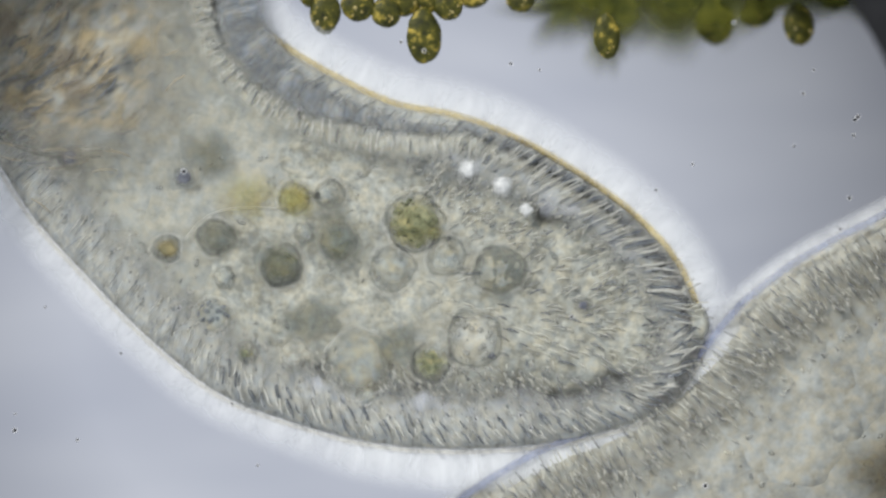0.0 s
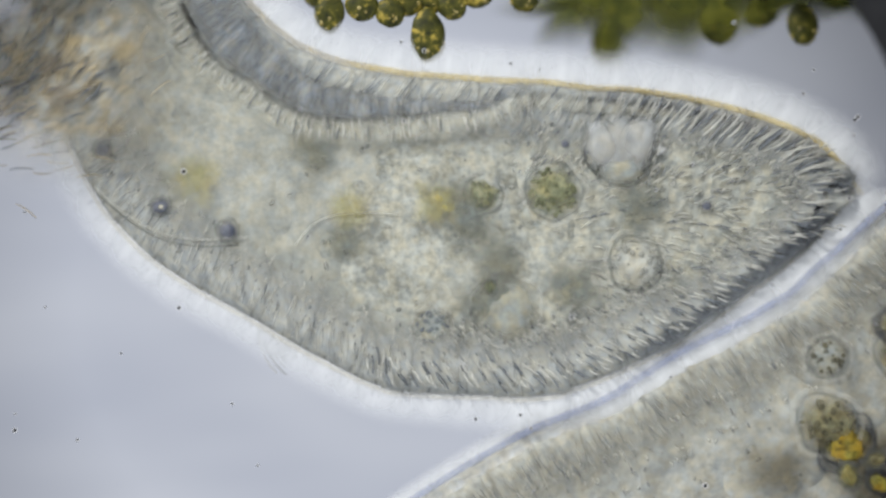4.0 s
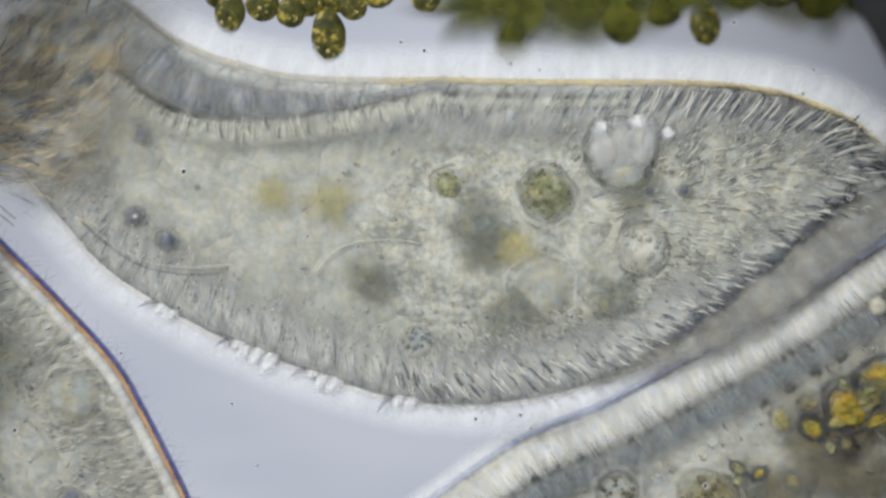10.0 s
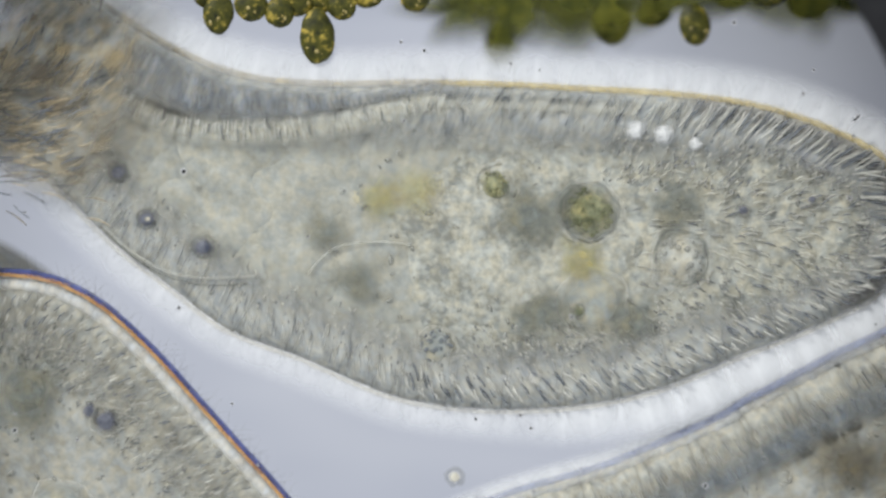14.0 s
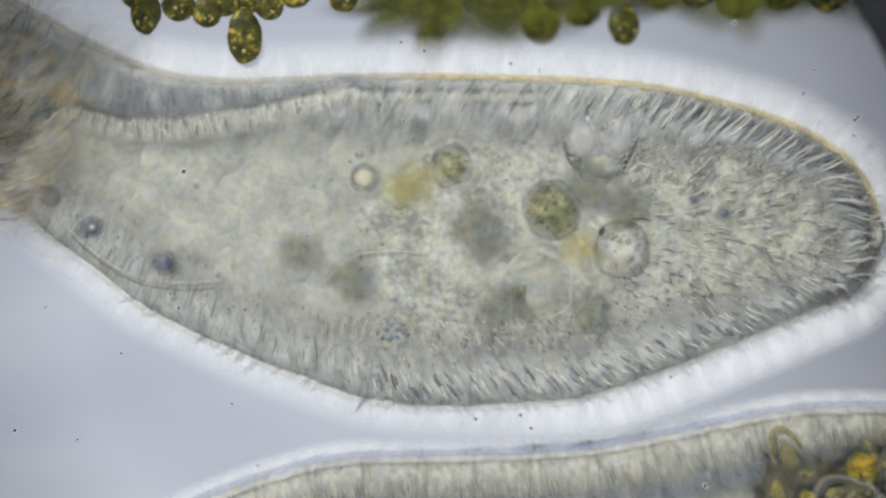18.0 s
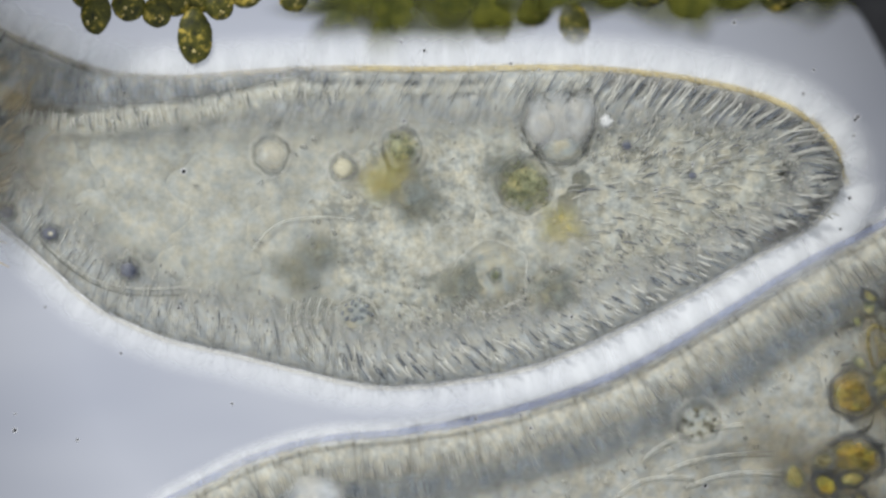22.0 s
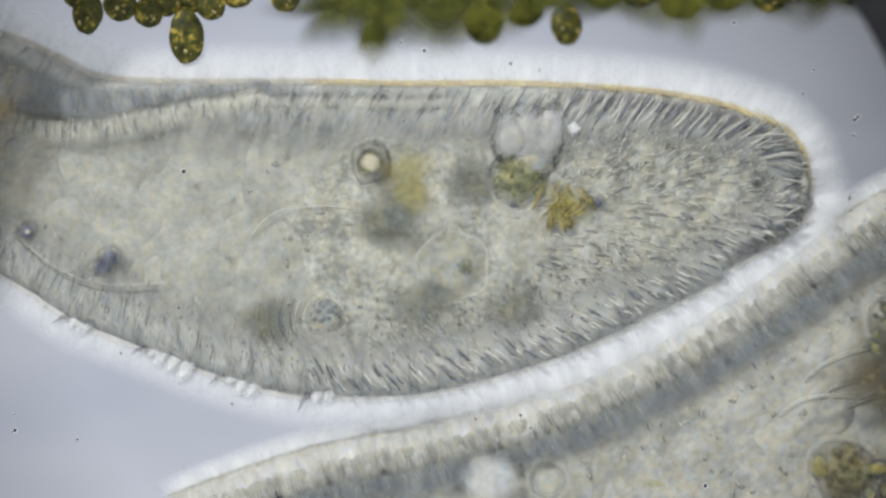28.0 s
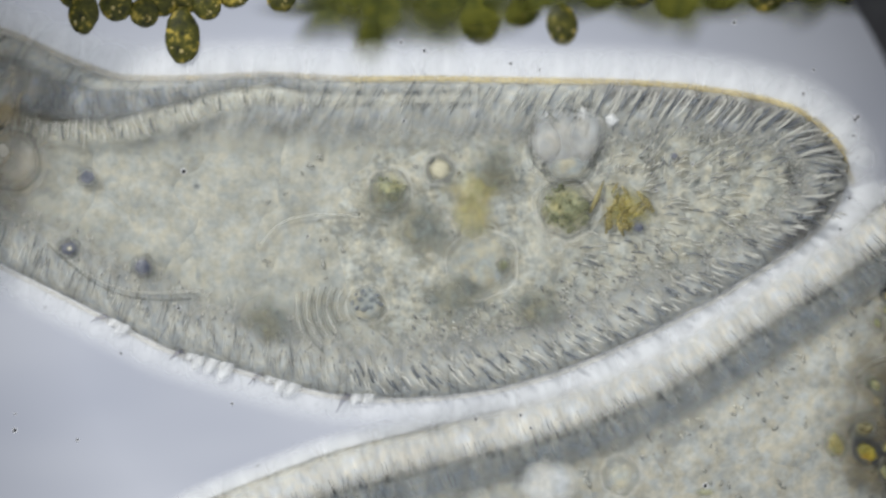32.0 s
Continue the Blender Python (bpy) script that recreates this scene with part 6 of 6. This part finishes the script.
in_third([(0, -480, 1200), (5.5, 120, 880), (6, 75, 860), (7.5, 148, 842), (9, 100, 860), (11, 150, 900), (11.5, 120, 780), (12, 166, 742), (13, 194, 740), (14, 190, 745), (15, 207, 776), (15.5, 200, 830), (17.5, -200, 1250), (32, -450, 1300)],
         vacuole("dark_granule", 24, INK, MEMBRANE, 25.2, 0.5), "dark blue-grey granule")
in_third([(0, -440, 1220), (5.5, 110, 940), (6, 130, 900), (7.5, 230, 860), (9, 180, 840), (11, 200, 960), (12, 242, 830), (13, 150, 710), (15, 100, 800), (17.5, -250, 1250), (32, -450, 1350)],
         vacuole("dark_granule", 17, INK, None, 26.2, 0.5), "small dark granule")
in_third([(0, -700, 1100), (6, -60, 760), (7.5, 30, 480), (9, 30, 590), (11, -20, 700), (12, 10, 590), (13, 40, 640), (15, -20, 780), (17.5, -500, 1100), (32, -700, 1200)],
         smudge("dark_food", 60, 80, DARK_VAC, 51), "soft dark food mass")


# heaps of eaten algae: brown and ochre lumps in a dark smear
HEAP_SMEAR = surface("heap_smear", (0.07, 0.06, 0.035), (0.27, 0.225, 0.12), fine=50, coarse=16, bump=0.4, rough=0.5, fade="rough", opaque=0.8)


def heap(count, spread, seed):
    def build(cell):
        g = random.Random(seed)
        ob = part("eaten_mass", mound("eaten_mass", spread * 2.3 * U, spread * 1.9 * U, 0.010, power=2.0, rings=10, around=40, bump=0.003, seed=seed, lift=1.5, ragged=0.5, edge=1.3), HEAP_SMEAR, cell)
        for i in range(count):
            r, e, mat = g.uniform(0.22, 0.44) * spread, g.uniform(1.2, 1.9), (OLIVE_FOOD, BROWN, GREEN_VAC, OCHRE, DARK_VAC)[i % 5]
            m = pose(g.gauss(0, 0.7 * spread) * U, g.gauss(0, 0.6 * spread) * U, 0.010, 0, 0, g.uniform(0, 180))
            lump_ob = part("eaten_alga", lump("eaten_alga", r * U * e, r * U, r * 0.4 * U, rough=0.3, seed=seed + i, dome=True), mat, ob, "", m)
            part("membrane", ring("membrane", r * U * 0.92, (3.4 if i % 2 else 2.4) * U, seed + i, z=0.14 * r * U, wobble=0.2, oval=e), INK_SOLID if i % 3 == 0 else MEMBRANE, lump_ob)
        return ob
    return build


in_second([(0, 1700, 820), (0.5, 1640, 800), (2, 1660, 780), (5.5, 1640, 760), (9, 1580, 700), (10, 1530, 720), (11, 1610, 820), (12, 1560, 790), (13, 1570, 840), (15, 1660, 860), (19, 1570, 800), (21, 1545, 700), (22, 1550, 680), (24, 1460, 800), (25, 1490, 760), (26.4, 1545, 670), (29, 1590, 660), (30.5, 1585, 690), (32, 1580, 720)],
          heap(9, 52, 71), "heap of ochre and brown eaten algae")
in_second([(0, 1680, 900), (3.2, 1560, 860), (6, 1600, 850), (9, 1430, 770), (10, 1450, 760), (11, 1460, 850), (12, 1420, 890), (15, 1640, 920), (19, 1420, 870), (21, 1530, 850), (24, 1380, 870), (26.4, 1500, 850), (29, 1515, 830), (30.5, 1545, 810), (32, 1540, 800)],
          heap(7, 46, 83), "heap of brown eaten algae")
in_second([(0, 1690, 960), (6, 1560, 900), (9, 1330, 860), (10, 1340, 860), (11, 1330, 930), (13, 1400, 950), (17.6, 1570, 930), (18, 1570, 880), (19, 1580, 740), (21, 1580, 580), (24, 1580, 560), (26.4, 1590, 540), (29, 1600, 600), (32, 1600, 560)],
          heap(6, 40, 97), "small heap of dark eaten algae")

# a bright droplet that shoots through the gap and under the cell
droplet = tagged(part("droplet", lump("droplet", 13 * U, 13 * U, 9 * U, rough=0.08, seed=5.5), CREAM_BEAD), "small bright round droplet drifting in the water", "droplet")
part("membrane", ring("membrane", 14 * U, 3 * U, 1.0, wobble=0.05), MEMBRANE, droplet)
keyed(droplet, [(0, flat_pose(1005, 1070, 0, 0.16)), (13.6, flat_pose(1005, 1070, 0, 0.16)), (13.9, flat_pose(855, 900, 0, 0.16)), (14.0, flat_pose(805, 843, 0, 0.16)), (14.1, flat_pose(755, 786, 0, 0.12)), (14.3, flat_pose(655, 660, 0, 0.06)), (32, flat_pose(560, 520, 0, 0.06))])

# ---- algae ----
colony = thing("algae_colony", "dark green and golden clump of round algae", "algae")
rise = {t: float(hermite([0, 11, 15, 32], [0.0, 0.0, 0.010, 0.008], t)) for t in TIMES}
keyed(colony, [(t, flat_pose(784 + (stage(t) - 34) * (1 - rise[t] / 3.5), 441 - 371 * (1 - rise[t] / 3.5), 0.0, 0.05 + rise[t])) for t in TIMES])


OIL_DROP = joined("oil_drop", [pebble(0, 0, 0, U, U, 0.6 * U)])


def alga_cell(x, y, rx, ry, z, seed, turn=0.0, drop=0.3, gold=2, material=ALGA):
    """One round or drop-shaped alga, hanging from the clump; its oil drops shine gold."""
    y -= 22 if 1450 < x < 1900 else 0
    m = Matrix.Translation(((x - 750) * U, -(y - 70) * U, z - (0.064 if x < 900 else 0.085 if z > 0.085 else 0.05))) @ Matrix.Rotation(turn, 4, "Z")
    ob = part("alga", lump("alga", rx * U, ry * U, rx * U * 0.36, rough=0.07, freq=1.6, seed=seed, drop=drop), material, colony, "", m)
    g = random.Random(int(seed * 10))
    for _ in range(gold):
        f = g.uniform(-2.7, -0.4)
        q = g.uniform(0.25, 0.85)
        s = g.uniform(0.05, 0.15) * rx
        part("oil_drop", OIL_DROP, GOLD, ob, "", Matrix.Translation((math.cos(f) * rx * q * U, math.sin(f) * ry * q * U, rx * 0.36 * U * math.sqrt(1 - q * q) * 0.96)) @ Matrix.Diagonal((s, s * g.uniform(0.7, 1.5), s, 1)))
    return ob


for spec in ((757, 62, 31, 50, 0.16, 1.1, 0.05, 0.25, 4), (583, 22, 27, 38, 0.16, 2.1, -0.1, 0.2, 4), (640, 8, 30, 30, 0.16, 3.1, 0.4, 0.1, 5), (690, 22, 26, 27, 0.16, 4.1, 0.2, 0.1, 5),
             (720, -6, 34, 34, 0.15, 5.1, 0.0, 0.1, 3), (800, 8, 26, 28, 0.16, 6.1, 0.5, 0.1, 4), (770, -14, 30, 34, 0.15, 7.1, 0.2, 0.1, 2), (930, -6, 26, 24, 0.15, 8.1, 0.2, 0.1, 2),
             (1432, 36, 28, 38, 0.12, 9.1, 0.1, 0.25, 2), (1360, 12, 32, 26, 0.10, 10.1, 0.3, 0.1, 1), (1285, 30, 36, 40, 0.09, 11.1, 0.0, 0.1, 1), (1565, 0, 34, 26, 0.12, 12.1, 0.0, 0.1, 1),
             (1500, -6, 36, 34, 0.10, 13.1, 0.3, 0.1, 1), (1640, 8, 40, 40, 0.10, 14.1, 0.3, 0.1, 1), (1720, -4, 40, 36, 0.10, 15.1, 0.3, 0.1, 2), (1800, 2, 34, 34, 0.11, 16.1, 0.1, 0.1, 2),
             (1830, -10, 40, 30, 0.12, 17.1, 0.1, 0.1, 2), (560, -14, 26, 26, 0.14, 18.1, 0.1, 0.1, 1), (845, -14, 30, 26, 0.14, 19.1, 0.1, 0.1, 1)):
    alga_cell(*spec)
hanging = alga_cell(1082, 62, 24, 40, 0.10, 20.1, 0.1, 0.3, 3)
hang = hanging.matrix_basis.copy()
keyed(hanging, [(t, Matrix.Translation((0, 0, 0.07 - 0.13 * float(hermite([0, 0.3, 0.9, 32], [0, 0.2, 1, 1], t)))) @ hang) for t in TIMES])
rng = random.Random(23)
for x, y, a, b, z in ((1090, 56, 56, 92, 0.10), (1010, 6, 110, 80, 0.09), (1110, 6, 120, 84, 0.11), (1200, 12, 130, 96, 0.10), (1290, 4, 110, 84, 0.11), (1400, -16, 120, 62, 0.10), (1540, -18, 120, 66, 0.10), (1650, -6, 120, 80, 0.11), (1780, -24, 120, 66, 0.10), (1900, -20, 130, 70, 0.10),
                      (1060, -20, 120, 70, 0.12), (1230, -18, 140, 76, 0.12), (1480, -30, 140, 56, 0.12)):
    part("algal_mass", mound("algal_mass", a * U, b * U, z * 0.35, power=2.2, rings=14, around=60, bump=0.008, seed=x * 0.01, lift=1.2, ragged=0.6, edge=1.15), ALGA_SOFT, colony, "blurred olive mass of deep algae",
         Matrix.Translation(((x - 750) * U, -(y - 70) * U, 0)))
for i in range(46):
    x = rng.uniform(960, 1960)
    y = rng.uniform(-50, -6) - (14 if x < 1340 else 4)
    r = rng.uniform(14, 26)
    alga_cell(x, y, r, r * 1.1, rng.uniform(0.04, 0.10), 30 + i * 0.37, rng.uniform(-1, 1), 0.1, 0, ALGA_MASS if i % 3 else ALGA)

# ---- dust on the optics ----
SPECKS = [(325, 304, 3.6), (531, 193, 2.6), (715, 214, 2.6), (317, 545, 2.6), (1012, 561, 2.6), (921, 735, 2.6), (940, 758, 2.4), (842, 742, 2.4), (1187, 668, 2.2), (1248, 860, 3.4), (26, 762, 3.2), (137, 779, 2.2),
          (456, 824, 1.8), (411, 715, 1.8), (214, 626, 1.8), (1161, 337, 2.2), (1226, 291, 2.0), (1422, 166, 2.4), (1504, 351, 2.8), (1513, 212, 2.8), (1518, 207, 2.8), (1511, 240, 2.4), (1487, 406, 2.4), (1299, 40, 2.8)]
SPECKS += [(751, 90, 2.6), (710, 75, 2.2), (904, 113, 2.4), (955, 124, 1.8), (21, 121, 2.6), (44, 376, 1.8), (545, 419, 1.8), (944, 870, 2.2), (1440, 124, 1.8), (1405, 259, 1.8), (1550, 574, 1.8), (80, 544, 1.6), (27, 733, 1.6)]
speck_me, pale_me = lump("dust_speck", 1.0, 1.0, 0.5, rough=0.3, seed=4), ring("pale_edge", 1.25, 0.09, 2.0)
for x, y, r in SPECKS:
    p = at(x, y, FOCUS + 0.024)
    ob = part("dust_speck", speck_me, DUST, None, "", Matrix.Translation(p) @ Matrix.Diagonal((r * 1.0 * U, r * 1.0 * U, r * U * 0.4, 1)))
    tagged(ob, "tiny dark dust speck on the optics", "dust", "dust specks on the optics")
    part("pale_edge", pale_me, DUST_PALE, ob)


def motions():
    for ob, rows in KEYED:
        walk(ob, rows)


motions()
